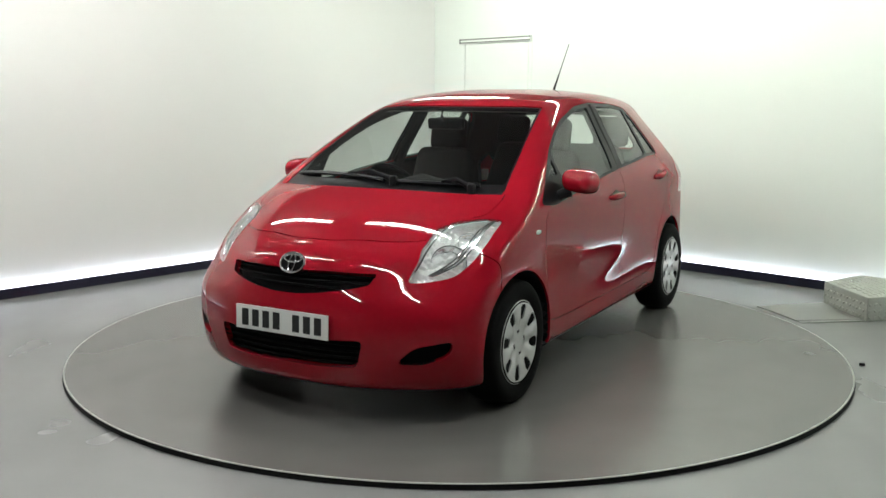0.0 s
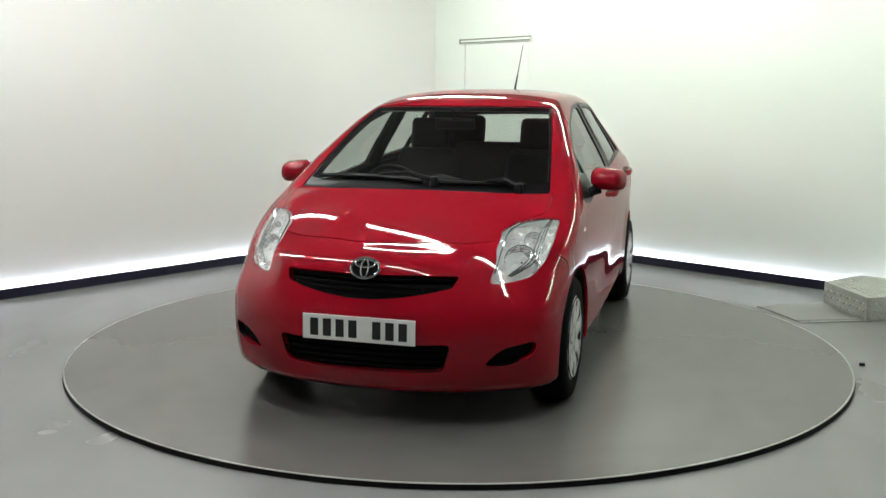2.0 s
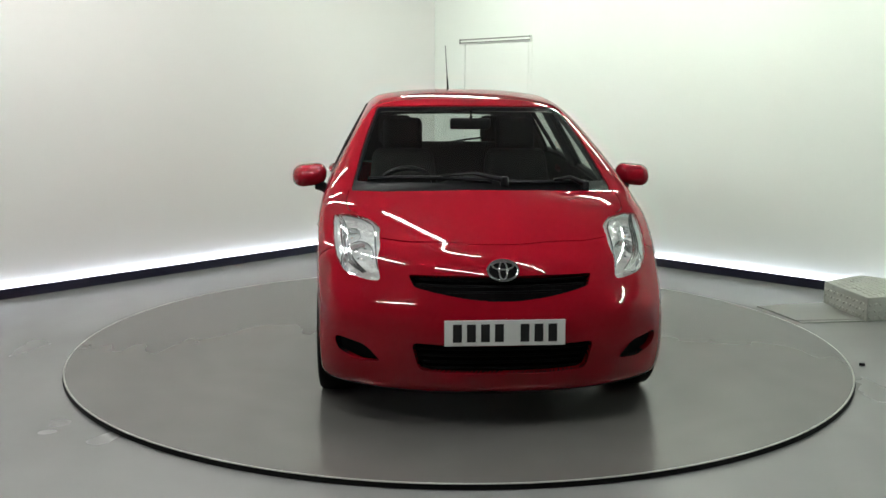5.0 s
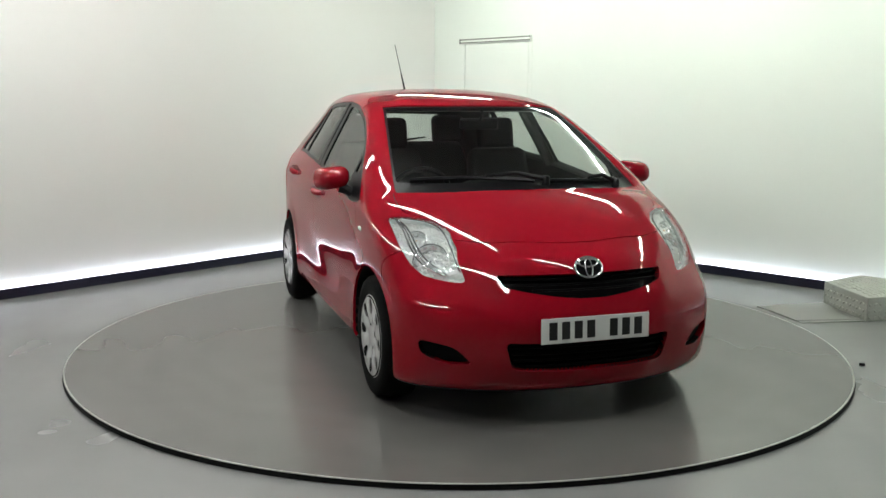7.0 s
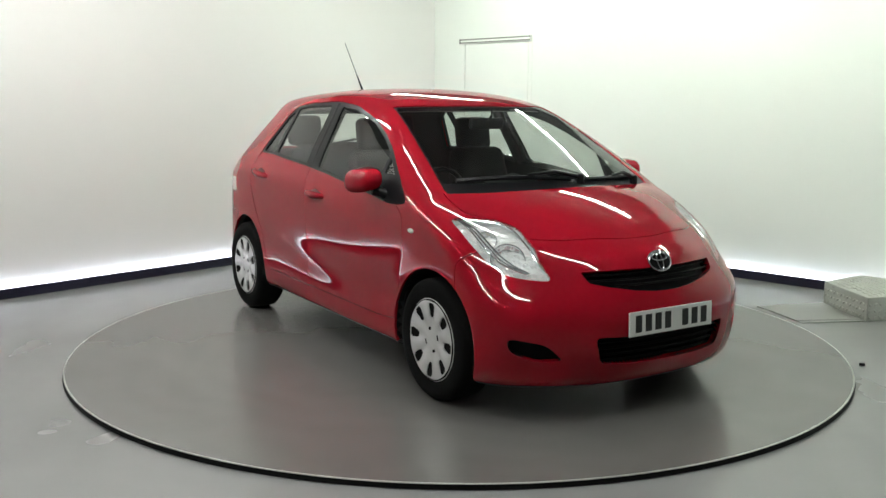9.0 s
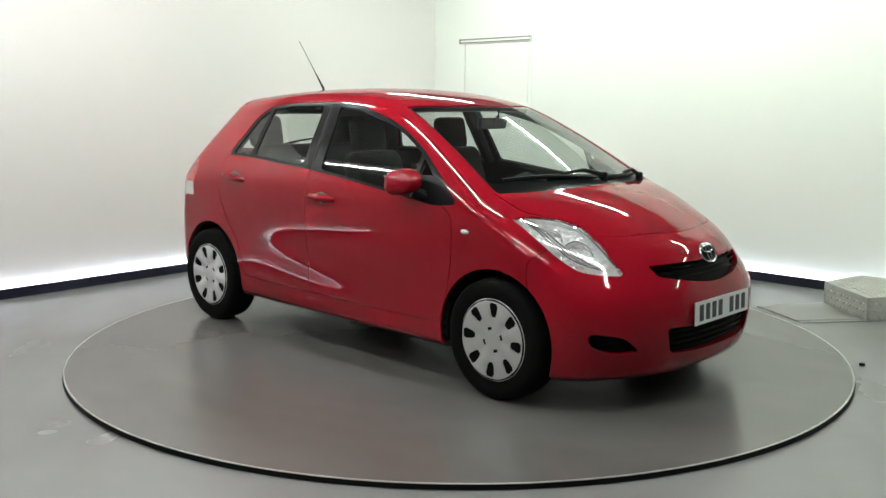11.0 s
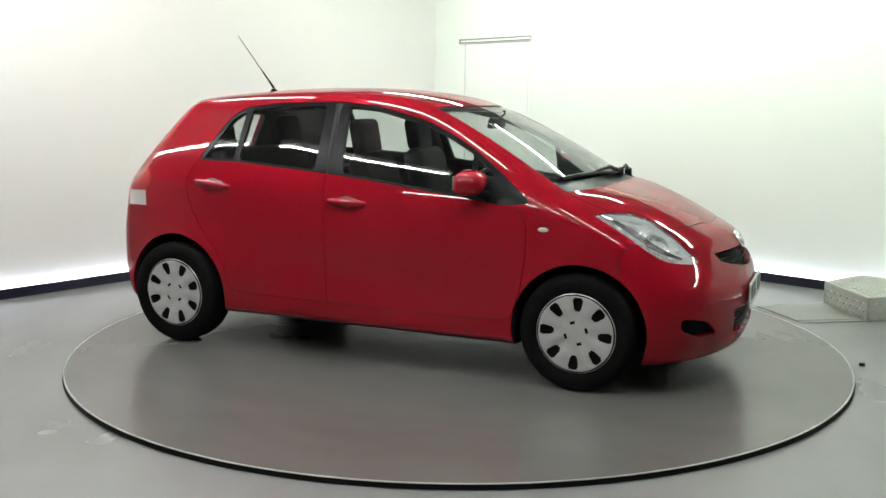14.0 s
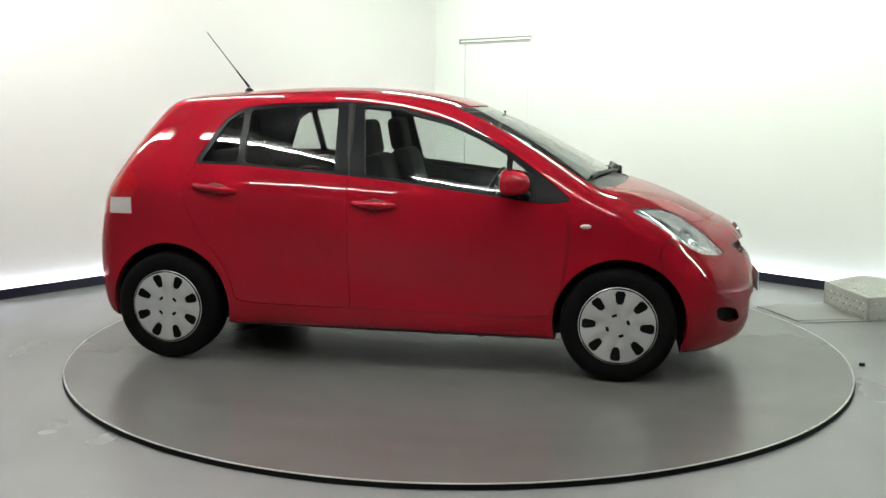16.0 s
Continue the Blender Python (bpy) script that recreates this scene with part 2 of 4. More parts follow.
# Black skirting that stands off each wall, with a cold light strip behind it.
for wall, along, inward, reach in (("left", ALONG_LEFT, NORMAL_LEFT, 7.0), ("right", ALONG_RIGHT, NORMAL_RIGHT, ROOM - 0.1)):
    def strip(s0, s1, d0, d1):
        return [tuple(CORNER + s * along + d * inward) for s, d in ((s0, d0), (s1, d0), (s1, d1), (s0, d1))]
    structure(part("baseboard_" + wall, slab_bm(strip(0.09, reach, 0.075, 0.09), 0.0, SKIRT_H, 0.003), SKIRTING), "low black skirting board hiding a light strip")
    lit = tagged(new("light_strip"), "cold white light strip glowing behind the black skirting", "light strip", "light strips along the walls")
    part("channel", slab_bm(strip(0.1, reach, 0.004, 0.03), 0.0, 0.044), LAMP_WHITE, lit)
    part("diffuser", slab_bm(strip(0.1, reach, 0.008, 0.026), 0.045, 0.055), LED, lit, "glowing cold white diffuser")


# The white door in the right wall near the corner; its top shows over the car.
def wall_slab(s0, s1, d0, d1, z0, z1, bevel=0.0):
    return slab_bm([tuple(CORNER + s * ALONG_RIGHT + d * NORMAL_RIGHT) for s, d in ((s0, d0), (s1, d0), (s1, d1), (s0, d1))], z0, z1, bevel)


DOOR0, DOOR1, DOOR_TOP = 0.42, 1.37, 2.10
door = structure(new("door_1"), "white flush door with a grey head frame, closed")
part("door_leaf", wall_slab(DOOR0 + 0.05, DOOR1 - 0.05, 0.003, 0.007, 0.12, DOOR_TOP - 0.05, 0.002), DOOR_WHITE, door)
part("door_head", wall_slab(DOOR0, DOOR1, 0.004, 0.035, DOOR_TOP - 0.052, DOOR_TOP, 0.004), DOOR_WHITE, door)
for z in (DOOR_TOP - 0.046, DOOR_TOP - 0.014):
    part("head_strip", wall_slab(DOOR0 + 0.002, DOOR1 - 0.002, 0.036, 0.041, z, z + 0.013), DOOR_FRAME, door, "grey metal strip")
part("head_end", wall_slab(DOOR0 - 0.012, DOOR0 - 0.001, 0.004, 0.041, DOOR_TOP - 0.05, DOOR_TOP), DOOR_FRAME, door, "grey metal end cap")
part("door_jamb", wall_slab(DOOR0, DOOR0 + 0.045, 0.004, 0.018, 0.12, DOOR_TOP - 0.047, 0.004), DOOR_WHITE, door)
part("door_jamb", wall_slab(DOOR1 - 0.045, DOOR1, 0.003, 0.007, 0.12, DOOR_TOP - 0.047, 0.003), DOOR_WHITE, door)


# Tube lights under the ceiling, which the paintwork mirrors as long streaks.
def tube_light(a, b, mat):
    lamp = tagged(new("ceiling_light"), "white batten with a lit fluorescent tube under the ceiling", "ceiling light", "tube lights under the ceiling")
    lamp.matrix_basis = pose(*plan(a, b), HEIGHT, 0, 0, math.degrees(math.atan2(ALONG_RIGHT.y, ALONG_RIGHT.x)))
    part("housing", box_bm(-0.78, 0.78, -0.05, 0.05, -0.07, -0.002, 0.008), LAMP_WHITE, lamp)
    part("tube", rod_bm([(-0.75, 0, -0.095), (0.75, 0, -0.095)], TUBE_R, 10), mat, lamp, "glowing tube", smooth=True)
    return lamp


for a, b, tone in LIGHTS:
    tube_light(a, b, {"w": TUBE, "g": TUBE_GREEN}[tone])


# ---- the turntable and the tread-plate box beside it ----
R_DISC = 2.245
turntable = tagged(new("turntable"), "grey painted round car turntable with a dark edge, stained", "turntable")
part("top_plate", lathe_bm([(0.0005, DISC_TOP - 0.012), (R_DISC - 0.010, DISC_TOP - 0.012), (R_DISC - 0.010, DISC_TOP), (0.0005, DISC_TOP)], 160), DISC, turntable)
part("rim_edge", lathe_bm([(R_DISC - 0.009, DISC_TOP - 0.003), (R_DISC - 0.001, DISC_TOP - 0.003), (R_DISC, DISC_TOP - 0.002), (R_DISC - 0.002, DISC_TOP + 0.0005), (R_DISC - 0.009, DISC_TOP + 0.0005)], 160, closed=True), RIM_METAL, turntable, "thin worn metal edge")
part("side_skirt", lathe_bm([(R_DISC - 0.05, 0.002), (R_DISC + 0.004, 0.002), (R_DISC - 0.002, DISC_TOP - 0.004), (R_DISC - 0.05, DISC_TOP - 0.004)], 160, closed=True), BLACK_RUBBER, turntable, "black rubber side skirt")

tread_box = tagged(new("tread_plate_box"), "aluminium tread-plate box between the wall and the turntable", "floor box")
BOX = [(2.69, 1.19), (2.755, 0.60), (3.66, 0.925), (3.06, 1.45)]
BOX_H = 0.165
part("body", slab_bm(BOX, 0.0, BOX_H, 0.005), ALU, tread_box)


def lozenges(name, origin, ux, uy, n, width, height, inside=lambda c: True):
    """Raised diamonds of a tread plate, in alternating directions, over one face."""
    bm = bmesh.new()
    step = 0.044
    for i in range(int(width / step)):
        for j in range(int(height / step)):
            c = Vector(origin) + Vector(ux) * (i + 0.5) * step + Vector(uy) * (j + 0.5) * step
            if not inside(c):
                continue
            t = (Vector(ux) + Vector(uy) * (1 if (i + j) % 2 else -1)).normalized()
            s = Vector(n).cross(t)
            top = [bm.verts.new(c + Vector(n) * 0.006 + t * p * 0.011 + s * q * 0.004) for p, q in ((-1, 0), (0, -1), (1, 0), (0, 1))]
            low = [bm.verts.new(c + t * p * 0.020 + s * q * 0.010) for p, q in ((-1, 0), (0, -1), (1, 0), (0, 1))]
            bm.faces.new(top)
            for k in range(4):
                bm.faces.new((low[k], low[(k + 1) % 4], top[(k + 1) % 4], top[k]))
    bmesh.ops.recalc_face_normals(bm, faces=bm.faces)
    return tagged(part(name, bm, ALU, tread_box), kind="stuff")


def box_side(k):
    a, b = Vector((*BOX[k], 0)), Vector((*BOX[k + 1], 0))
    u = (b - a).normalized()
    return (a + Vector((0, 0, 0.001)), u, (0, 0, 1), (u.y, -u.x, 0), (b - a).length, BOX_H)


def on_box(c):
    sides = [(BOX[k], BOX[(k + 1) % 4]) for k in range(4)]
    return all((b[0] - a[0]) * (c.y - a[1]) - (b[1] - a[1]) * (c.x - a[0]) > 0.02 for a, b in sides)


lozenges("tread_pattern", *box_side(0))
lozenges("tread_pattern", *box_side(1))
lozenges("tread_pattern", (2.6, 0.55, BOX_H), (1, 0, 0), (0, 1, 0), (0, 0, 1), 1.2, 1.0, on_box)

cover = tagged(new("floor_cover_plate"), "dull grey metal cover plate lying between turntable and box", "floor plate")
part("plate", slab_bm([(2.285, 0.60), (2.748, 0.66), (2.685, 1.20), (2.16, 1.05), (2.225, 0.85)], 0.001, 0.008, 0.002), ALU_DULL, cover)
# The plate's shadowed front edge, laid down as a flat darker strip.
part("edge_shade", slab_bm([(2.300, 0.54), (2.752, 0.61), (2.748, 0.656), (2.290, 0.595)], 0.001, 0.006), DOOR_FRAME, cover, "darker grey strip standing in for the shaded front edge")
bolt = tagged(new("floor_bolt"), "small dark steel bolt in the floor beside the turntable", "bolt")
part("head", lathe_bm([(0.0005, 0.016), (0.012, 0.016), (0.016, 0.010), (0.017, 0.001), (0.0005, 0.001)][::-1], 12), BLACK_TRIM, bolt)
bolt.matrix_basis = pose(2.275, -0.47, 0.0)


# ---- the car's outer form: one smooth body from a few profile curves (x forward, z up from the tyres' contact) ----
def curve(*points):
    """A natural cubic spline through (x, y) points, as a function on arrays, level beyond its ends."""
    px, py = np.array(points, float).T
    h, n = np.diff(px), len(px)
    a, b = np.eye(n), np.zeros(n)
    for i in range(1, n - 1):
        a[i, i - 1:i + 2] = h[i - 1], 2 * (h[i - 1] + h[i]), h[i]
        b[i] = 6 * ((py[i + 1] - py[i]) / h[i] - (py[i] - py[i - 1]) / h[i - 1])
    m = np.linalg.solve(a, b)

    def at(x):
        x = np.clip(np.asarray(x, float), px[0], px[-1])
        i = np.clip(np.searchsorted(px, x) - 1, 0, n - 2)
        t, w = x - px[i], h[i]
        return (py[i] + t * ((py[i + 1] - py[i]) / w - w * (2 * m[i] + m[i + 1]) / 6) + t * t * m[i] / 2 + t ** 3 * (m[i + 1] - m[i]) / (6 * w))
    return at


def smax(a, b, k):
    return np.maximum(a, b) + np.maximum(k - np.abs(a - b), 0) ** 2 / (4 * k)


HALF_WIDTH = curve((-1.8, 0.765), (-1.5, 0.797), (-1.2, 0.816), (-0.8, 0.828), (0, 0.834), (0.6, 0.834), (1.0, 0.830), (1.25, 0.823), (1.5, 0.808), (1.8, 0.768), (2.05, 0.70))
FLANK = curve((-0.80, -0.06), (-0.70, -0.018), (-0.60, -0.003), (-0.45, 0.0), (-0.3, 0), (-0.12, 0.004), (-0.02, 0.001), (0.03, -0.006), (0.1, -0.031), (0.2, -0.079), (0.35, -0.164), (0.5, -0.247), (0.64, -0.318))
NOSE = curve((0.06, 1.78), (0.13, 1.89), (0.24, 1.962), (0.36, 1.985), (0.48, 1.985), (0.56, 1.965), (0.65, 1.93), (0.73, 1.885), (0.80, 1.80), (0.95, 1.55), (1.2, 1.2))
TAIL = curve((0.10, -1.62), (0.2, -1.72), (0.32, -1.77), (0.5, -1.785), (0.66, -1.78), (0.8, -1.755), (0.95, -1.71), (1.02, -1.665), (1.22, -1.525), (1.42, -1.38), (1.6, -1.25))
BONNET = curve((-2, 1.02), (-1.08, 1.05), (-0.26, 1.02), (0.5, 1.02), (0.9, 1.055), (1.1, 1.034), (1.33, 0.981), (1.5, 0.922), (1.72, 0.826), (1.85, 0.757), (2.05, 0.632))
ROOF = curve((-1.6, 1.40), (-1.42, 1.435), (-1.07, 1.478), (-0.72, 1.502), (-0.38, 1.510), (-0.05, 1.498), (0.28, 1.452), (0.45, 1.41), (0.8, 1.33))
SCREEN = curve((0.0, 1.60), (0.40, 1.425), (0.8, 1.243), (1.2, 1.03), (1.6, 0.80))


def body_field(x, y, z):
    """Below 0 inside the car's body."""
    a = np.abs(y)
    crease = 0.912 - 0.037 * x
    side = HALF_WIDTH(x) + FLANK(z - crease)
    side = side - 0.075 * np.clip((-x - 0.3) / 0.9, 0, 1.4) ** 2 * np.clip((z - 0.93) / 0.42, 0, 1)
    for cx in (-1.215, 1.245):
        r = np.maximum(np.hypot(x - cx, z - 0.305) - 0.33, 0)
        side = side + 0.010 * np.exp(-(r / 0.08) ** 2)
    side = side - 0.0148 * np.exp(-((z - 0.475 + 0.115 * x) / 0.12) ** 2 - np.abs((x - 0.15) / 0.72) ** 2.6)
    deck = BONNET(x) - 0.068 * (a / 0.74) ** 2.2 * np.clip((x + 0.2) / 1.0, 0.3, 1)
    roof = ROOF(x) - 0.045 * (a / 0.55) ** 2.8
    screen = SCREEN(x + 0.14 * (a / 0.62) ** 2)
    top = smax(deck, -smax(-roof, -screen, 0.02), 0.015)
    f = smax(a - side, z - top, 0.075)
    high = np.clip((z - 0.50) / 0.26, 0, 1)
    high = high * high * (3 - 2 * high)
    f = smax(f, x - NOSE(z) + (0.085 + 0.066 * high) * (a / 0.48) ** (2.6 - 0.6 * high), 0.08)
    f = smax(f, TAIL(z) + 0.075 * (a / 0.62) ** 2.6 - x, 0.08)
    return smax(f, 0.203 - 0.045 * np.clip((x - 0.9) / 0.6, 0, 1) - z, 0.05)


def surface_net(x0, x1, y0, y1, z0, z1, step):
    """Quads on the zero level of body_field, drawn onto the surface and evened out."""
    ax = [np.arange(lo, hi + step, step) for lo, hi in ((x0, x1), (y0, y1), (z0, z1))]
    val = body_field(*np.meshgrid(*ax, indexing="ij"))
    inside = val < 0
    shape = tuple(n - 1 for n in val.shape)
    total, count = np.zeros(shape + (3,)), np.zeros(shape)
    base = np.stack(np.meshgrid(*[a[:-1] for a in ax], indexing="ij"), -1)
    corners = [(i, j, k) for i in (0, 1) for j in (0, 1) for k in (0, 1)]

    def view(arr, c):
        return arr[c[0]:c[0] + shape[0], c[1]:c[1] + shape[1], c[2]:c[2] + shape[2]]
    for c in corners:
        for d in range(3):
            if c[d]:
                continue
            e = tuple(1 if i == d else c[i] for i in range(3))
            va, vb = view(val, c), view(val, e)
            cross = (va < 0) != (vb < 0)
            s = np.where(cross, va / np.where(cross, va - vb, 1), 0)
            for i in range(3):
                total[..., i] += np.where(cross, (c[i] + (s if i == d else 0)) * step, 0)
            count += cross
    cells = count > 0
    index = np.full(shape, -1)
    index[cells] = np.arange(cells.sum())
    co = base[cells] + total[cells] / count[cells][:, None]
    quads = []
    for d in range(3):
        u, v = (d + 1) % 3, (d + 2) % 3
        lo = [slice(1, -1)] * 3
        lo[d] = slice(0, -1)
        hi = list(lo)
        hi[d] = slice(1, None)
        a, b = inside[tuple(lo)], inside[tuple(hi)]
        at = np.argwhere(a != b)
        flip = b[tuple(at.T)]
        at = at + np.array([0 if i == d else 1 for i in range(3)])
        ring = []
        for du, dv in ((0, 0), (-1, 0), (-1, -1), (0, -1)):
            p = at.copy()
            p[:, u] += du
            p[:, v] += dv
            ring.append(index[tuple(np.minimum(p, np.array(shape) - 1).T)])
        q = np.stack(ring, 1)
        q[flip] = q[flip][:, ::-1]
        quads.append(q)
    quads = np.concatenate(quads)
    quads = quads[(quads >= 0).all(1)]
    edges = np.concatenate([quads[:, [i, (i + 1) % 4]] for i in range(4)])
    edges = np.unique(np.sort(edges, 1), axis=0)
    for k in range(5):
        acc, n = np.zeros_like(co), np.zeros(len(co))
        for i, j in ((0, 1), (1, 0)):
            np.add.at(acc, edges[:, i], co[edges[:, j]])
            np.add.at(n, edges[:, i], 1)
        keep = (co[:, 1] < y0 + 1.5 * step)
        mean = acc / np.maximum(n, 1)[:, None]
        co = np.where(keep[:, None], co, 0.5 * co + 0.5 * mean)
        for again in range(2):
            g = body_slope(co, 0.004)
            co = co - g * (body_field(*co.T) / np.maximum((g * g).sum(1), 0.2))[:, None]
    return co, quads


def body_slope(co, h):
    out = np.empty_like(co)
    for i in range(3):
        d = np.zeros(3)
        d[i] = h
        out[:, i] = (body_field(*(co + d).T) - body_field(*(co - d).T)) / (2 * h)
    return out


def body_normals(co, h=0.03):
    n = body_slope(co, h)
    return n / np.linalg.norm(n, axis=1)[:, None]


AXES = {"side": (0, 2), "front": (1, 2), "top": (0, 1)}


def in_outline(pts, outline):
    px, py = pts[:, 0], pts[:, 1]
    inside = np.zeros(len(pts), bool)
    n = len(outline)
    for i in range(n):
        (xa, ya), (xb, yb) = outline[i], outline[(i + 1) % n]
        hit = ((ya > py) != (yb > py)) & (px < (xb - xa) * (py - ya) / (yb - ya + 1e-12) + xa)
        inside ^= hit
    return inside


def cut(bm, view, outline, where):
    """Cut the skin along an outline given in one view, among the faces whose centres pass where()."""
    i, j = AXES[view]
    w = Vector([0 if k in (i, j) else 1 for k in range(3)])
    xs, ys = [p[0] for p in outline], [p[1] for p in outline]
    box = (min(xs) - 0.03, max(xs) + 0.03, min(ys) - 0.03, max(ys) + 0.03)
    pool = []
    for f in bm.faces:
        c = f.calc_center_median()
        if box[0] < c[i] < box[1] and box[2] < c[j] < box[3] and where(c):
            pool.append(f)
    n = len(outline)
    for k in range(n):
        a, b = outline[k], outline[(k + 1) % n]
        x0, x1, y0, y1 = min(a[0], b[0]), max(a[0], b[0]), min(a[1], b[1]), max(a[1], b[1])
        near, rest = [], []
        for f in pool:
            fx, fy = [v.co[i] for v in f.verts], [v.co[j] for v in f.verts]
            (near if max(fx) >= x0 - 1e-5 and min(fx) <= x1 + 1e-5 and max(fy) >= y0 - 1e-5 and min(fy) <= y1 + 1e-5 else rest).append(f)
        if not near:
            continue
        co, d = Vector((0, 0, 0)), Vector((0, 0, 0))
        co[i], co[j], d[i], d[j] = a[0], a[1], b[0] - a[0], b[1] - a[1]
        geom = list({e for f in near for e in f.edges}) + list({v for f in near for v in f.verts}) + near
        out = bmesh.ops.bisect_plane(bm, geom=geom, dist=1e-5, plane_co=co, plane_no=w.cross(d).normalized())
        pool = rest + [f for f in out["geom"] if isinstance(f, bmesh.types.BMFace)]


def ribbon(points, width):
    """The outline of a narrow strip along a polyline."""
    left, right = [], []
    for k, p in enumerate(points):
        q, r = Vector(points[max(k - 1, 0)]), Vector(points[min(k + 1, len(points) - 1)])
        n = (r - q).normalized().orthogonal() * width / 2
        left.append(tuple(Vector(p) + n))
        right.append(tuple(Vector(p) - n))
    return left + right[::-1]


def rounded(points, r, steps=4):
    """Round the corners of an outline."""
    out, n = [], len(points)
    for k in range(n):
        p, q, s = (Vector(points[(k + d) % n]) for d in (-1, 0, 1))
        a, b = (p - q), (s - q)
        ra = min(r, a.length * 0.45, b.length * 0.45)
        pa, pb = q + a.normalized() * ra, q + b.normalized() * ra
        for i in range(steps + 1):
            t = i / steps
            out.append(tuple((1 - t) ** 2 * pa + 2 * t * (1 - t) * q + t * t * pb))
    return out


def smooth_line(points, steps=5):
    """More points along a smooth line through a few."""
    out, n = [], len(points)
    for k in range(n - 1):
        p0, p1, p2, p3 = (Vector(points[min(max(k + d, 0), n - 1)]) for d in (-1, 0, 1, 2))
        for i in range(steps):
            t = i / steps
            out.append(tuple(0.5 * (2 * p1 + (p2 - p0) * t + (2 * p0 - 5 * p1 + 4 * p2 - p3) * t * t + (3 * p1 - p0 - 3 * p2 + p3) * t ** 3)))
    return out + [tuple(points[-1])]


def circle(cx, cz, r, n=48):
    return [(cx + r * math.cos(2 * math.pi * i / n), cz + r * math.sin(2 * math.pi * i / n)) for i in range(n)]


# Outlines of the openings and panels on the left half, in side, front and top view.
GLASS_BAND = rounded([(-1.085, 1.088), (-0.79, 1.083), (-0.24, 1.043), (0.07, 1.013), (0.37, 0.975), (0.665, 0.94), (0.84, 0.915), (1.0, 0.930),
                      (0.83, 1.062), (0.65, 1.184), (0.497, 1.262), (0.34, 1.328), (0.03, 1.405), (-0.23, 1.428), (-0.61, 1.418), (-0.84, 1.395), (-0.945, 1.332)], 0.05)
FRONT_PANE = rounded([(-0.10, 1.046), (0.07, 1.028), (0.37, 0.990), (0.645, 0.957), (0.645, 1.165), (0.49, 1.245), (0.335, 1.31), (0.03, 1.385), (-0.15, 1.400)], 0.02, 3)
REAR_PANE = rounded([(-0.785, 1.100), (-0.27, 1.060), (-0.295, 1.405), (-0.60, 1.399), (-0.80, 1.380)], 0.025, 3)
QUARTER_PANE = rounded([(-1.04, 1.102), (-0.825, 1.102), (-0.84, 1.370), (-0.925, 1.320)], 0.02, 3)
CORNER_PANE = rounded([(0.675, 1.06), (0.78, 1.06), (0.675, 1.140)], 0.01, 3)
LAMP = rounded([(1.283, 0.884), (1.333, 0.893), (1.43, 0.884), (1.525, 0.852), (1.65, 0.777), (1.738, 0.69), (1.782, 0.642), (1.722, 0.647), (1.642, 0.662), (1.573, 0.704), (1.48, 0.770), (1.37, 0.838)], 0.03, 4)
TAIL_LAMP = rounded([(-1.425, 0.80), (-1.42, 0.90), (-1.385, 0.97), (-1.45, 1.05), (-1.54, 1.0), (-1.80, 0.93), (-1.80, 0.80)], 0.02, 3)
TAIL_WHITE = [(-1.43, 0.81), (-1.43, 0.90), (-1.565, 0.897), (-1.57, 0.81)]
GRILLE = rounded([(-0.1, 0.684), (0.20, 0.686), (0.405, 0.680), (0.385, 0.634), (0.30, 0.615), (0.17, 0.594), (0.06, 0.583), (-0.1, 0.582)], 0.012, 3)
LOW_GRILLE = rounded([(-0.1, 0.396), (0.2, 0.396), (0.40, 0.403), (0.365, 0.278), (0.2, 0.268), (-0.1, 0.266)], 0.03, 4)
FOG = rounded([(0.525, 0.302), (0.60, 0.375), (0.735, 0.40), (0.725, 0.335), (0.63, 0.295)], 0.03, 4)
SCREEN_EDGE = smooth_line([(0.437, -0.1), (0.432, 0.1), (0.407, 0.30), (0.34, 0.512)], 4) + smooth_line([(0.34, 0.525), (0.75, 0.603), (1.09, 0.662)], 4) + smooth_line([(1.125, 0.66), (1.215, 0.46), (1.262, 0.22), (1.275, 0.0), (1.275, -0.1)], 4)
SCREEN_PANE = smooth_line([(0.452, -0.1), (0.447, 0.1), (0.422, 0.30), (0.357, 0.505)], 4) + smooth_line([(0.365, 0.515), (0.75, 0.590), (1.03, 0.640)], 4) + smooth_line([(1.05, 0.636), (1.125, 0.45), (1.175, 0.22), (1.19, 0.0), (1.19, -0.1)], 4)
REAR_SCREEN = rounded([(-0.1, 1.37), (0.38, 1.362), (0.45, 1.13), (0.41, 1.095), (-0.1, 1.09)], 0.04, 4)
ARCH_FRONT, ARCH_REAR = circle(1.243, 0.303, 0.342), circle(-1.215, 0.303, 0.350)

SEAM = 0.0034
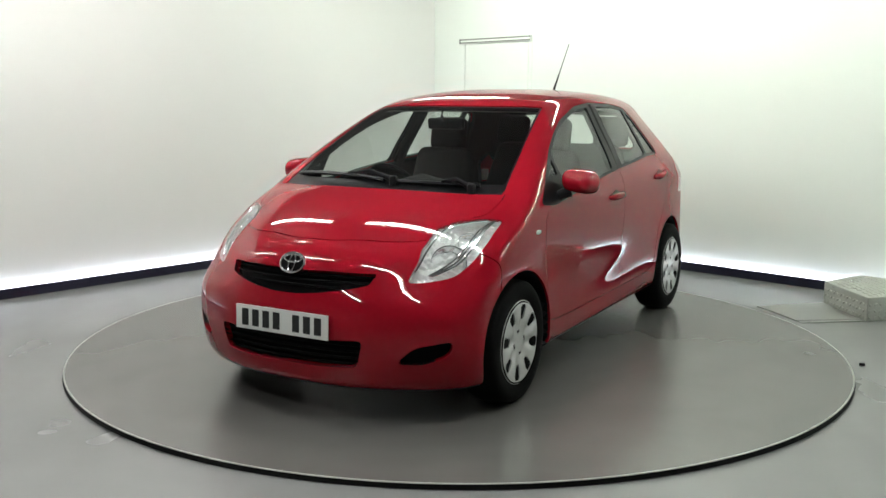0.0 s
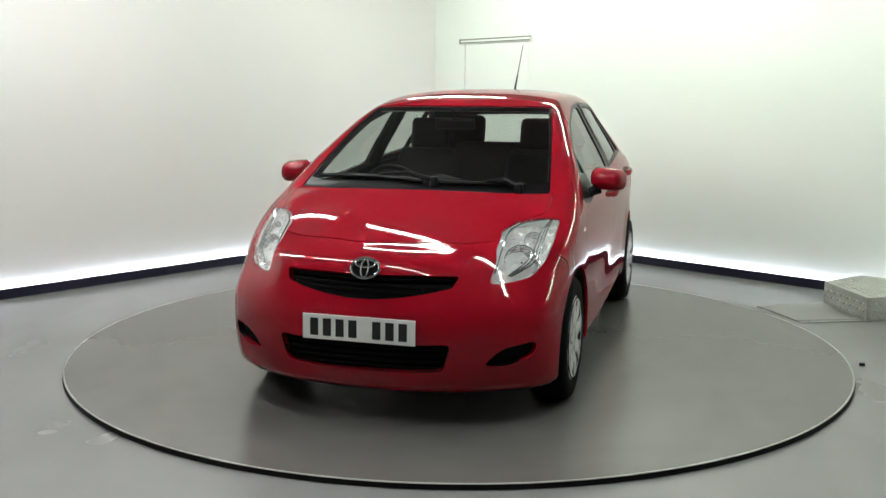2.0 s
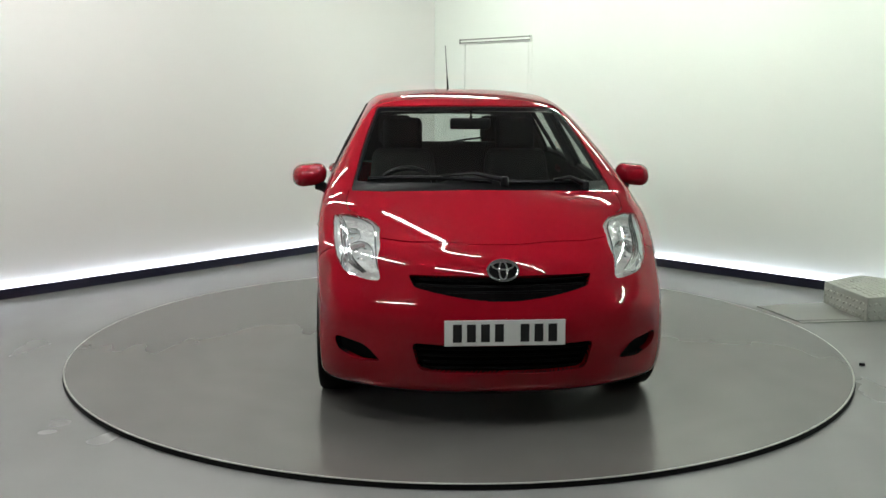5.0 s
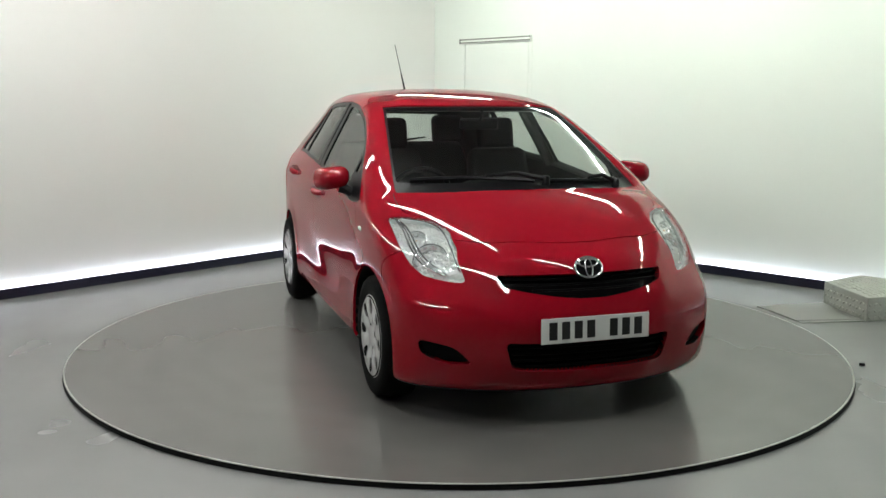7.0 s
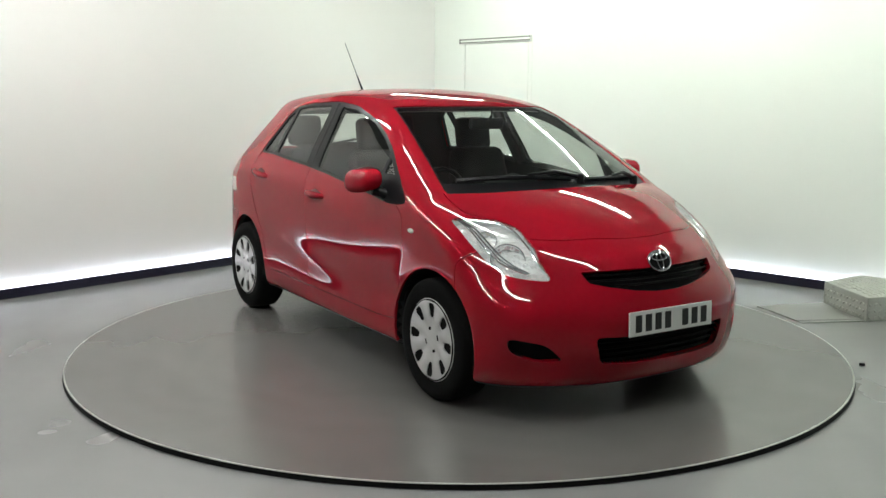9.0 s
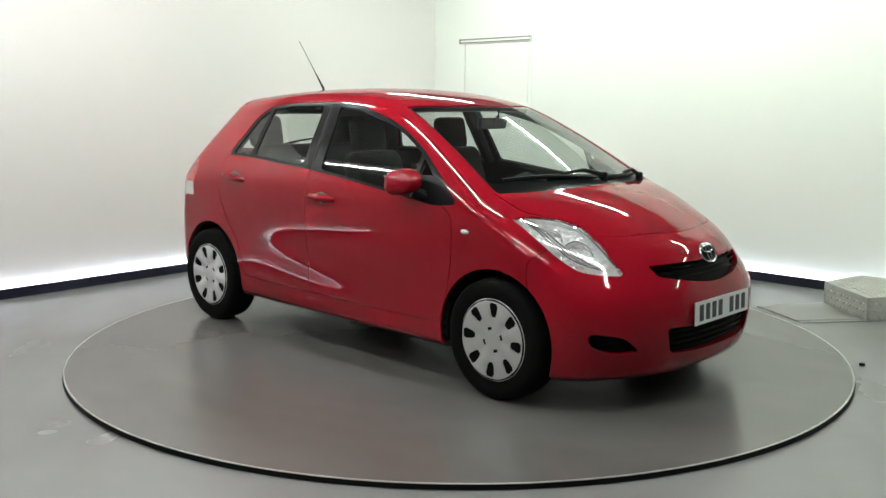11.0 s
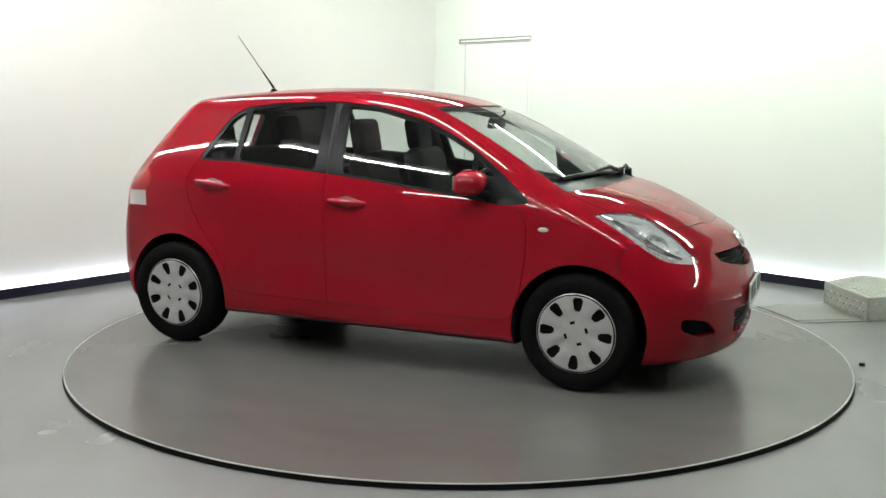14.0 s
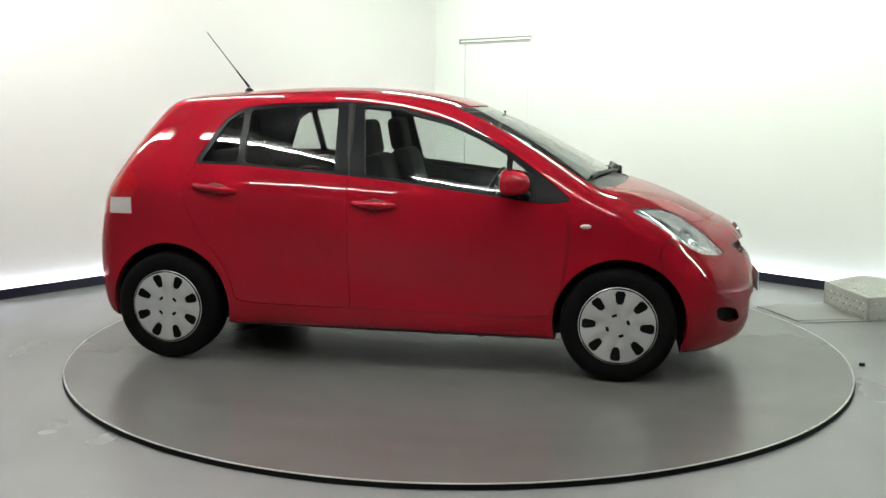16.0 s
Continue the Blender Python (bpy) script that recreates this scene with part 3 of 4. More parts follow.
SEAMS = [("side", ribbon([(-0.19, 1.05), (-0.19, 0.8), (-0.185, 0.5), (-0.18, 0.335)], SEAM), lambda c: c.y > 0.4),
         ("side", ribbon(smooth_line([(-0.84, 0.40), (-0.78, 0.345), (-0.4, 0.335), (0.2, 0.33), (0.7, 0.325), (0.89, 0.34)]), SEAM), lambda c: c.y > 0.4),
         ("side", ribbon(smooth_line([(0.90, 0.915), (0.965, 0.86), (0.97, 0.7), (0.945, 0.5), (0.89, 0.34)]), SEAM), lambda c: c.y > 0.4),
         ("side", ribbon(smooth_line([(-1.06, 1.1), (-1.115, 1.0), (-1.10, 0.86), (-1.02, 0.70), (-0.92, 0.58), (-0.855, 0.46), (-0.84, 0.40)]), SEAM), lambda c: c.y > 0.4),
         ("side", ribbon(smooth_line([(1.50, 0.757), (1.44, 0.70), (1.44, 0.62), (1.45, 0.56)]), 0.005), lambda c: c.y > 0.4),
         ("top", ribbon(smooth_line([(1.757, -0.1), (1.757, 0.08), (1.725, 0.23), (1.683, 0.38), (1.635, 0.47), (1.60, 0.52)]), 0.0042), lambda c: c.x > 1.3 and c.z > 0.6),
         ("top", ribbon(smooth_line([(1.11, 0.675), (1.2, 0.685), (1.30, 0.675), (1.37, 0.63)]), 0.0042), lambda c: c.x > 1.0 and c.z > 0.6),
         ("front", ribbon([(-0.1, 0.90), (0.3, 0.90), (0.56, 0.93)], 0.006), lambda c: c.x < -1.4)]


def outward(c):
    return c.y > 0.45


UNDER = [(-1.95, 0.02), (2.15, 0.02), (2.15, 0.176), (1.62, 0.174), (1.3, 0.17), (0.9, 0.222), (-1.3, 0.225), (-1.95, 0.25)]
REGIONS = [("arch", "side", ARCH_FRONT, lambda c: c.y > 0.50), ("arch", "side", ARCH_REAR, lambda c: c.y > 0.50),
           ("underside", "side", UNDER, lambda c: True),
           ("pane_front", "side", FRONT_PANE, outward), ("pane_rear", "side", REAR_PANE, outward), ("pane_quarter", "side", QUARTER_PANE, outward),
           ("pane_corner", "side", CORNER_PANE, outward), ("band", "side", GLASS_BAND, outward),
           ("lamp", "side", LAMP, lambda c: c.y > 0.3), ("tail_white", "side", TAIL_WHITE, lambda c: c.y > 0.5), ("tail", "side", TAIL_LAMP, lambda c: c.y > 0.5),
           ("screen", "top", SCREEN_PANE, lambda c: 0.9 < c.z), ("cowl", "top", SCREEN_EDGE, lambda c: 0.9 < c.z),
           ("grille", "front", GRILLE, lambda c: c.x > 1.5), ("low_grille", "front", LOW_GRILLE, lambda c: c.x > 1.5), ("fog", "front", FOG, lambda c: c.x > 1.4),
           ("rear_screen", "front", REAR_SCREEN, lambda c: c.x < -1.2)] + [("gap", v, o, w) for v, o, w in SEAMS]


def build_skin():
    co, quads = surface_net(-1.92, 2.12, -0.036, 0.96, 0.06, 1.62, 0.020)
    me = bpy.data.meshes.new("skin")
    me.from_pydata(co.tolist(), [], quads.tolist())
    bm = bmesh.new()
    bm.from_mesh(me)
    bpy.data.meshes.remove(me)
    bmesh.ops.bisect_plane(bm, geom=bm.verts[:] + bm.edges[:] + bm.faces[:], dist=1e-5, plane_co=(0, 0, 0), plane_no=(0, 1, 0), clear_inner=True)
    for name, view, outline, where in REGIONS:
        cut(bm, view, outline, where)
    bm.verts.index_update()
    verts = np.array([v.co[:] for v in bm.verts])
    verts[np.abs(verts[:, 1]) < 2e-5, 1] = 0
    faces = [[v.index for v in f.verts] for f in bm.faces]
    mid = np.array([f.calc_center_median()[:] for f in bm.faces])
    bm.free()
    kind = np.full(len(faces), "", dtype=object)
    for name, view, outline, where in REGIONS:
        ok = in_outline(mid[:, AXES[view]], outline) & (kind == "")
        ok &= np.array([where(Vector(c)) for c in mid]) if ok.any() else ok
        kind[ok] = name
    free = kind == ""
    x, y, z = mid.T
    front_edge = np.interp(y, [0, 0.08, 0.23, 0.38, 0.47, 0.6], [1.757, 1.757, 1.725, 1.683, 1.635, 1.57])
    side_edge = np.interp(x, [1.0, 1.11, 1.2, 1.3, 1.37, 1.6], [0.66, 0.675, 0.685, 0.675, 0.63, 0.5])
    kind[free & (x > 1.05) & (x < front_edge) & (y < side_edge) & (z > 0.72)] = "bonnet"
    door_front = in_outline(mid[:, [0, 2]], [(-0.19, 1.06), (-0.18, 0.333)] + smooth_line([(-0.18, 0.333), (0.2, 0.33), (0.7, 0.325), (0.89, 0.34)]) + smooth_line([(0.89, 0.34), (0.945, 0.5), (0.97, 0.7), (0.965, 0.86), (0.90, 0.915)]) + [(0.84, 0.95), (0.4, 1.0)])
    door_rear = in_outline(mid[:, [0, 2]], [(-0.19, 1.06), (-0.18, 0.335), (-0.4, 0.335), (-0.78, 0.345), (-0.84, 0.40)] + smooth_line([(-0.84, 0.40), (-0.855, 0.46), (-0.92, 0.58), (-1.02, 0.70), (-1.10, 0.86), (-1.115, 1.0), (-1.06, 1.1)]))
    free = kind == ""
    kind[free & door_front & (y > 0.5)] = "door_front"
    kind[free & door_rear & (y > 0.5)] = "door_rear"
    free = kind == ""
    kind[free & (x > 1.44) & (z < 0.9) & ~((x < 1.60) & (z > 0.72) & (y > 0.62))] = "bumper"
    kind[kind == ""] = "body"
    return verts, faces, kind, mid


SKIN_V, SKIN_F, SKIN_K, SKIN_C = build_skin()
SKIN_N = body_normals(SKIN_V)
OFFSET = Matrix.Translation((-0.273, 0.047, 0.0))


def panel(name, kinds, mat, parent, sides=(1, -1), depth=0.02, sink=0.0, label="", only=None, facet=0.0):
    """A piece of the skin as one mesh, sunk below the surface by sink metres, with edges turned inward by depth."""
    pick = np.isin(SKIN_K, kinds)
    if only is not None:
        pick &= only(SKIN_C)
    ids = np.nonzero(pick)[0]
    verts, normals, faces, known = [], [], [], {}
    for s in sides:
        for fi in ids:
            f = []
            for vi in SKIN_F[fi]:
                key = (vi, s if SKIN_V[vi, 1] > 0 else 1)
                if key not in known:
                    known[key] = len(verts)
                    m = np.array([1, s, 1])
                    n = SKIN_N[vi] * m
                    if SKIN_V[vi, 1] == 0:
                        n = n * [1, 0, 1]
                        n = n / np.linalg.norm(n)
                    verts.append(SKIN_V[vi] * m - n * (sink + facet * ((vi * 7919 % 101) / 50 - 1)))
                    normals.append(n)
                f.append(known[key])
            faces.append(f if s > 0 else f[::-1])
    loops = [normals[v] for f in faces for v in f]
    once = {}
    for f in faces:
        for a, b in zip(f, f[1:] + f[:1]):
            if (b, a) in once:
                del once[(b, a)]
            else:
                once[(a, b)] = True
    low = {}
    for a, b in once:
        for v in (a, b):
            if v not in low:
                low[v] = len(verts)
                verts.append(np.array(verts[v]) - normals[v] * depth)
                normals.append(normals[v])
        f = [b, a, low[a], low[b]]
        n = np.cross(verts[a] - verts[b], verts[low[a]] - verts[b])
        n = n / (np.linalg.norm(n) + 1e-12)
        faces.append(f)
        loops += [n] * 4
    me = bpy.data.meshes.new(name)
    me.from_pydata([tuple(v) for v in verts], [], faces)
    me.materials.append(mat)
    me.polygons.foreach_set("use_smooth", [True] * len(me.polygons))
    if facet:
        me.polygons.foreach_set("use_smooth", [False] * len(me.polygons))
    elif sum(len(f) for f in faces) == len(me.loops):
        me.normals_split_custom_set([tuple(n) for n in loops])
    ob = new(name, me)
    ob.parent = parent
    ob.matrix_basis = OFFSET
    if label:
        tagged(ob, label)
    return ob


def car_part(name, bm, mat, parent, label="", smooth=True, at=None):
    """A part in the car's own space."""
    ob = part(name, bm, mat, parent, label, smooth)
    ob.matrix_basis = OFFSET @ at if at is not None else OFFSET.copy()
    return ob


def sub_part(name, bm, mat, parent, label="", smooth=True, at=None):
    """A piece of a part, given in the same space as the part's mesh."""
    return part(name, bm, mat, parent, label, smooth, at)


def sub_panel(name, kinds, mat, parent, **more):
    ob = panel(name, kinds, mat, parent, **more)
    ob.matrix_basis = Matrix()
    return ob


def skin_z(x, y, low=0.5, high=1.7):
    """The height of the body's upper surface over a point of the plan."""
    for again in range(30):
        m = (low + high) / 2
        low, high = (m, high) if body_field(x, y, m) < 0 else (low, m)
    return low


def skin_x(y, z, low=1.0, high=2.3):
    """How far forward the nose reaches at (y, z)."""
    for again in range(30):
        m = (low + high) / 2
        low, high = (m, high) if body_field(m, y, z) < 0 else (low, m)
    return low


def skin_y(x, z, low=0.2, high=1.1):
    """The half width of the body at (x, z)."""
    for again in range(30):
        m = (low + high) / 2
        low, high = (m, high) if body_field(x, m, z) < 0 else (low, m)
    return low


# ---- the car: red five-door hatchback on the turntable ----
car = tagged(new("car"), "shiny red five-door hatchback car parked on the turntable", "car")
SIDE = {1: "left", -1: "right"}
body = panel("body", ["body"], PAINT, car, depth=0.016)
sub_panel("panel_gap", ["gap"], GAP_AND_CUP_SHADE, body, sink=0.010, depth=0.002, label="dark shut lines between the panels")
panel("bonnet", ["bonnet"], PAINT, car, depth=0.02)
bumper = panel("front_bumper", ["bumper"], PAINT, car, depth=0.03)
panel("underside", ["underside"], BLACK_TRIM, car, depth=0.005, label="black underside and sill edge")
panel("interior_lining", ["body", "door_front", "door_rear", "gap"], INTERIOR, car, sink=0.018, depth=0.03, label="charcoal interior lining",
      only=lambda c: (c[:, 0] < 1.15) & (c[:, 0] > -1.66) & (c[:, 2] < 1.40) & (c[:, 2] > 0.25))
panel("headlining", ["body"], HEADLINING, car, sink=0.018, depth=0.02, label="grey headlining", only=lambda c: c[:, 2] > 1.40)
screen = panel("windscreen", ["screen"], GLASS, car, sink=0.004, depth=0.004)
panel("cowl", ["cowl"], BLACK_TRIM, car, sink=0.006, depth=0.02, label="black scuttle panel and screen border")
panel("rear_window", ["rear_screen"], GLASS, car, sink=0.004, depth=0.004)

for s in (1, -1):
    for where in ("front", "rear"):
        d = panel("door", ["door_" + where], PAINT, car, sides=(s,), depth=0.016)
        panes = {"front": ["pane_front"], "rear": ["pane_rear"]}[where]
        sub_panel("window_pane", panes, GLASS, d, sides=(s,), sink=0.010, depth=0.004)
        if where == "rear":
            sub_panel("quarter_pane", ["pane_quarter"], GLASS, d, sides=(s,), sink=0.010, depth=0.004)
            sub_panel("window_frame", ["band"], BLACK_TRIM, d, sides=(s,), sink=0.004, depth=0.02, label="black window frame", only=lambda c: c[:, 0] < -0.19)
        else:
            sub_panel("quarter_pane", ["pane_corner"], GLASS, d, sides=(s,), sink=0.010, depth=0.004)
            sub_panel("window_frame", ["band"], BLACK_TRIM, d, sides=(s,), sink=0.004, depth=0.02, label="black window frame", only=lambda c: c[:, 0] >= -0.19)
        # the pull handle stands off a shallow cup, whose shade is a dark red colour
        hx = (-0.155, 0.07) if where == "front" else (-1.055, -0.81)
        hz = 0.893 if where == "front" else 0.958
        slope = -0.045 if where == "front" else -0.11
        pts = []
        for i in range(9):
            t = i / 8
            x, z = hx[0] + (hx[1] - hx[0]) * t, hz + slope * (t - 0.5) * (hx[1] - hx[0])
            lift = 0.030 * math.sin(math.pi * min(max(t, 0.0), 1.0)) ** 0.5 - 0.006
            pts.append((x, s * (skin_y(x, z) + lift), z))
        sub_part("door_handle", rod_bm(pts, [0.013, 0.018, 0.020, 0.021, 0.021, 0.021, 0.020, 0.018, 0.013], 10), PAINT, d)
        x, z = (hx[0] + hx[1]) / 2, hz
        cup = rod_bm([(x - 0.075, s * (skin_y(x - 0.075, z) - 0.009), z), (x, s * (skin_y(x, z) - 0.009), z), (x + 0.075, s * (skin_y(x + 0.075, z) - 0.009), z)], [0.016, 0.034, 0.016], 12)
        sub_part("handle_cup_shade", cup, GAP_AND_CUP_SHADE, d)

    # wheel-arch liners
    for cx, r in ((1.243, 0.341), (-1.215, 0.349)):
        bm = bmesh.new()
        rings = []
        for k in range(25):
            a = math.pi * (-0.07 + 1.14 * k / 24)
            p = (cx + r * math.cos(a), 0.303 + r * math.sin(a))
            outer = skin_y(p[0], min(max(p[1], 0.3), 0.62)) - 0.012
            rings.append([bm.verts.new((p[0], s * outer, p[1])), bm.verts.new((p[0], s * 0.52, p[1])), bm.verts.new((cx, s * 0.52, 0.303))])
        for a, b in zip(rings, rings[1:]):
            bm.faces.new((a[0], b[0], b[1], a[1]))
            bm.faces.new((a[1], b[1], b[2], a[2]))
        bmesh.ops.remove_doubles(bm, verts=bm.verts, dist=1e-5)
        car_part("wheel_arch_liner", bm, BLACK_RUBBER, car)

    # headlamp: reflector bowl, two round reflectors, a clear lens over them
    lamp = panel("headlight", ["lamp"], REFLECTOR, car, sides=(s,), sink=0.044, depth=-0.034, facet=0.006, label="clear halogen headlight with chrome reflectors")
    sub_panel("lens", ["lamp"], CLEAR, lamp, sides=(s,), sink=0.001, depth=0.004)
    for px, pz, r, back in ((1.605, 0.738, 0.078, 0.034), (1.475, 0.818, 0.045, 0.030)):
        spot = np.array([[px, skin_y(px, pz), pz]])
        n = body_normals(spot)[0] * [1, s, 1]
        face = (Vector(n) + Vector((0.45, 0, 0))).normalized()
        at = Matrix.Translation(Vector(spot[0] * [1, s, 1]) - Vector(n) * back) @ face.to_track_quat("Z", "Y").to_matrix().to_4x4()
        dish = lathe_bm([(r, 0.0), (r * 0.97, -0.006), (r * 0.80, -0.022), (r * 0.5, -0.036), (r * 0.2, -0.042), (0.001, -0.043), (0.001, -0.048), (r * 0.55, -0.042), (r * 0.9, -0.024), (r * 1.05, 0.0)], 36, closed=True)
        for v in dish.verts:
            a = math.atan2(v.co.y, v.co.x)
            if v.co.xy.length < r * 0.95:
                v.co.z += 0.0035 * math.cos(9 * a) * v.co.xy.length / r
        sub_part("reflector", dish, DISH, lamp, smooth=False, at=at)
        sub_part("bezel", lathe_bm([(r * 0.99, -0.004), (r * 1.0, 0.003), (r * 1.05, 0.004), (r * 1.07, -0.004)], 36, closed=True), CHROME, lamp, at=at)
        bulb = lathe_bm([(0.001, -0.044), (0.010, -0.044), (0.010, -0.026), (0.006, -0.012), (0.001, -0.010)], 12)
        sub_part("bulb", bulb, DARK_METAL if r > 0.06 else AMBER, lamp, at=at)
    upper = smooth_line([(1.333, 0.882), (1.43, 0.872), (1.525, 0.840), (1.645, 0.765), (1.730, 0.685)])
    lower = smooth_line([(1.305, 0.878), (1.39, 0.836), (1.49, 0.772), (1.590, 0.705), (1.690, 0.665)])
    for share in (0.07, 0.16, 0.25, 0.95):
        line = [(u[0] * share + v[0] * (1 - share), u[1] * share + v[1] * (1 - share)) for u, v in zip(upper, lower)]
        sub_part("flute", rod_bm([(x, s * (skin_y(x, z) - 0.018), z) for x, z in line], 0.0045, 6), CHROME, lamp)

    tail = panel("tail_light", ["tail"], RED_LENS, car, sides=(s,), sink=-0.002, depth=0.02, label="red tail light with a white lower lens")
    sub_panel("reverse_lens", ["tail_white"], WHITE_LENS, tail, sides=(s,), sink=-0.001, depth=0.02, label="white lower lens")

    fog = sub_panel("fog_recess", ["fog"], BLACK_GRILLE, bumper, sides=(s,), sink=0.028, depth=-0.026, label="black fog lamp recess")

    # side repeater
    bm = bmesh.new()
    bmesh.ops.create_uvsphere(bm, u_segments=16, v_segments=8, radius=1)
    bmesh.ops.transform(bm, matrix=Matrix.Translation((1.06, s * skin_y(1.06, 0.807), 0.807)) @ Matrix.Diagonal((0.028, 0.009, 0.012, 1)), verts=bm.verts)
    car_part("side_repeater", bm, WHITE_LENS, car, "small clear side repeater lamp")

    # door mirror
    bm = box_bm(-0.078, 0.078, -0.10, 0.10, -0.066, 0.066, 0.056, 5)
    for v in bm.verts:
        taper = 1 - 0.22 * (v.co.x + 0.075) / 0.15
        v.co.y, v.co.z = v.co.y * taper, v.co.z * taper - 0.008 * v.co.y * s / 0.1
    mirror = car_part("door_mirror", bm, PAINT, car, "body-coloured door mirror on a black foot", at=pose(0.70, s * 0.895, 1.030, 0, 0, -8 * s))
    part("mirror_glass", box_bm(-0.0795, -0.066, -0.060, 0.060, -0.034, 0.034, 0.004), MIRROR, mirror)
    part("foot", rod_bm([(0.02, -s * 0.04, -0.05), (0.045, -s * 0.075, -0.065), (0.08, -s * 0.10, -0.085)], [0.03, 0.026, 0.03], 12), BLACK_TRIM, mirror, smooth=True)

# grilles, badge and plate at the front
grille = sub_panel("upper_grille", ["grille"], BLACK_GRILLE, bumper, sink=0.045, depth=-0.043, label="black upper grille")
low_grille = sub_panel("lower_grille", ["low_grille"], BLACK_GRILLE, bumper, sink=0.05, depth=-0.048, label="black lower grille")


def cross_bar(z, half, sink, r, parent_ob, mat, name):
    pts = [(skin_x(y, z) - sink, y, z) for y in np.linspace(-half, half, 17)]
    return sub_part(name, rod_bm(pts, r, 8), mat, parent_ob)


for z, half in ((0.662, 0.37), (0.640, 0.37), (0.616, 0.26)):
    cross_bar(z, half, 0.026, 0.005, bumper, BLACK_GRILLE, "grille_slat")
for z, half in ((0.375, 0.37), (0.345, 0.36), (0.315, 0.35), (0.288, 0.33)):
    cross_bar(z, half, 0.03, 0.006, bumper, BLACK_GRILLE, "grille_slat")


def oval_ring(rx, rz, thick, depth, sides=40):
    """A flat oval ring that faces forward."""
    bm = bmesh.new()
    rows = []
    for i in range(sides):
        a = 2 * math.pi * i / sides
        row = []
        for k in range(8):
            b = 2 * math.pi * k / 8
            row.append(bm.verts.new((depth * math.sin(b), (rx + thick * math.cos(b)) * math.cos(a), (rz + thick * math.cos(b)) * math.sin(a))))
        rows.append(row)
    for i in range(sides):
        for k in range(8):
            bm.faces.new((rows[i][k], rows[(i + 1) % sides][k], rows[(i + 1) % sides][(k + 1) % 8], rows[i][(k + 1) % 8]))
    bmesh.ops.recalc_face_normals(bm, faces=bm.faces)
    return bm


bm = lathe_bm([(0.001, -0.004), (0.068, -0.004), (0.066, 0.002), (0.001, 0.004)], 40)
bmesh.ops.transform(bm, matrix=pose(0, 0, 0, 0, 90, 0) @ Matrix.Diagonal((0.72, 1, 1, 1)), verts=bm.verts)
badge = car_part("badge", bm, BLACK_GRILLE, car, "oval chrome badge with a dark ground", at=pose(1.901, 0, 0.708, 0, -26, 0))
part("ring", oval_ring(0.066, 0.047, 0.0065, 0.008), CHROME, badge, smooth=True)
part("ring", oval_ring(0.046, 0.018, 0.0055, 0.007), CHROME, badge, smooth=True, at=pose(0.003, 0, 0.020))
part("ring", oval_ring(0.017, 0.040, 0.005, 0.007), CHROME, badge, smooth=True, at=pose(0.003, 0, -0.002))

plate = car_part("number_plate", box_bm(-0.003, 0.003, -0.26, 0.26, -0.0555, 0.0555, 0.0015), PLATE_WHITE, car, "white number plate with black marks", smooth=False, at=pose(1.993, 0, 0.455, 0, -2, 0))
for k, y in enumerate((-0.205, -0.145, -0.085, -0.025, 0.085, 0.145, 0.205)):
    part("mark", box_bm(0.0032, 0.0045, y - 0.019, y + 0.019, -0.0385, 0.0385), PLATE_BLACK, plate)

# wheels: tyre, silver cover with eight slots, dark steel behind
TYRE_PROFILE = [(0.195, -0.085), (0.21, -0.092), (0.25, -0.096), (0.28, -0.090), (0.294, -0.075), (0.299, -0.04), (0.2995, 0.0), (0.299, 0.04), (0.294, 0.075), (0.28, 0.090), (0.25, 0.096), (0.21, 0.092), (0.195, 0.085)]


def cap_mesh():
    """The wheel cover: a shallow dish with eight slots cut near its edge and five bolt holes round the hub."""
    bm = bmesh.new()
    radii = [0.0, 0.022, 0.028, 0.040, 0.048, 0.063, 0.085, 0.096, 0.104, 0.112, 0.122, 0.135, 0.150, 0.163, 0.174, 0.183, 0.190, 0.200, 0.205]
    height = curve((0, 0.004), (0.03, 0.004), (0.07, 0.0), (0.12, 0.006), (0.17, 0.008), (0.195, 0.007), (0.205, 0.0))
    n = 160
    rows = []
    for r in radii:
        swell = 0.005 * math.exp(-((r - 0.125) / 0.045) ** 2)
        rows.append([bm.verts.new((r * math.cos(2 * math.pi * i / n), -float(height(r)) - swell * (0.25 - math.cos(2 * math.pi * i / 20)), r * math.sin(2 * math.pi * i / n))) for i in range(n)])
    for k in range(len(radii) - 1):
        mid = (radii[k] + radii[k + 1]) / 2
        for i in range(n):
            slot = ((i + 10.5) % 20) - 10
            width = 3.0 if mid < 0.122 or mid > 0.174 else 4.0
            if 0.112 < mid < 0.183 and abs(slot) < width:
                continue
            hole = ((i + 10.5) % 40) - 20
            if 0.048 < mid < 0.063 and abs(hole) < 6:
                continue
            bm.faces.new((rows[k][i], rows[k + 1][i], rows[k + 1][(i + 1) % n], rows[k][(i + 1) % n]))
    bmesh.ops.remove_doubles(bm, verts=bm.verts, dist=1e-6)
    bmesh.ops.recalc_face_normals(bm, faces=bm.faces)
    edges = [e for e in bm.edges if e.is_boundary]
    out = bmesh.ops.extrude_edge_only(bm, edges=edges)
    for v in out["geom"]:
        if isinstance(v, bmesh.types.BMVert):
            v.co.y += 0.012
    return bm


def wheel():
    w = car_part("wheel", lathe_bm(TYRE_PROFILE, 64, axis="y", closed=False), TYRE, car, "black tyre on a steel wheel with a silver eight-slot cover")
    part("wheel_cover", cap_mesh(), CAP, w, "silver plastic wheel cover", smooth=True, at=pose(0, -0.086, 0))
    part("rim", lathe_bm([(0.001, 0.06), (0.19, 0.06), (0.203, 0.084), (0.196, 0.095), (0.001, 0.062)], 48, axis="y"), DARK_METAL, w, "dark steel rim")
    return w


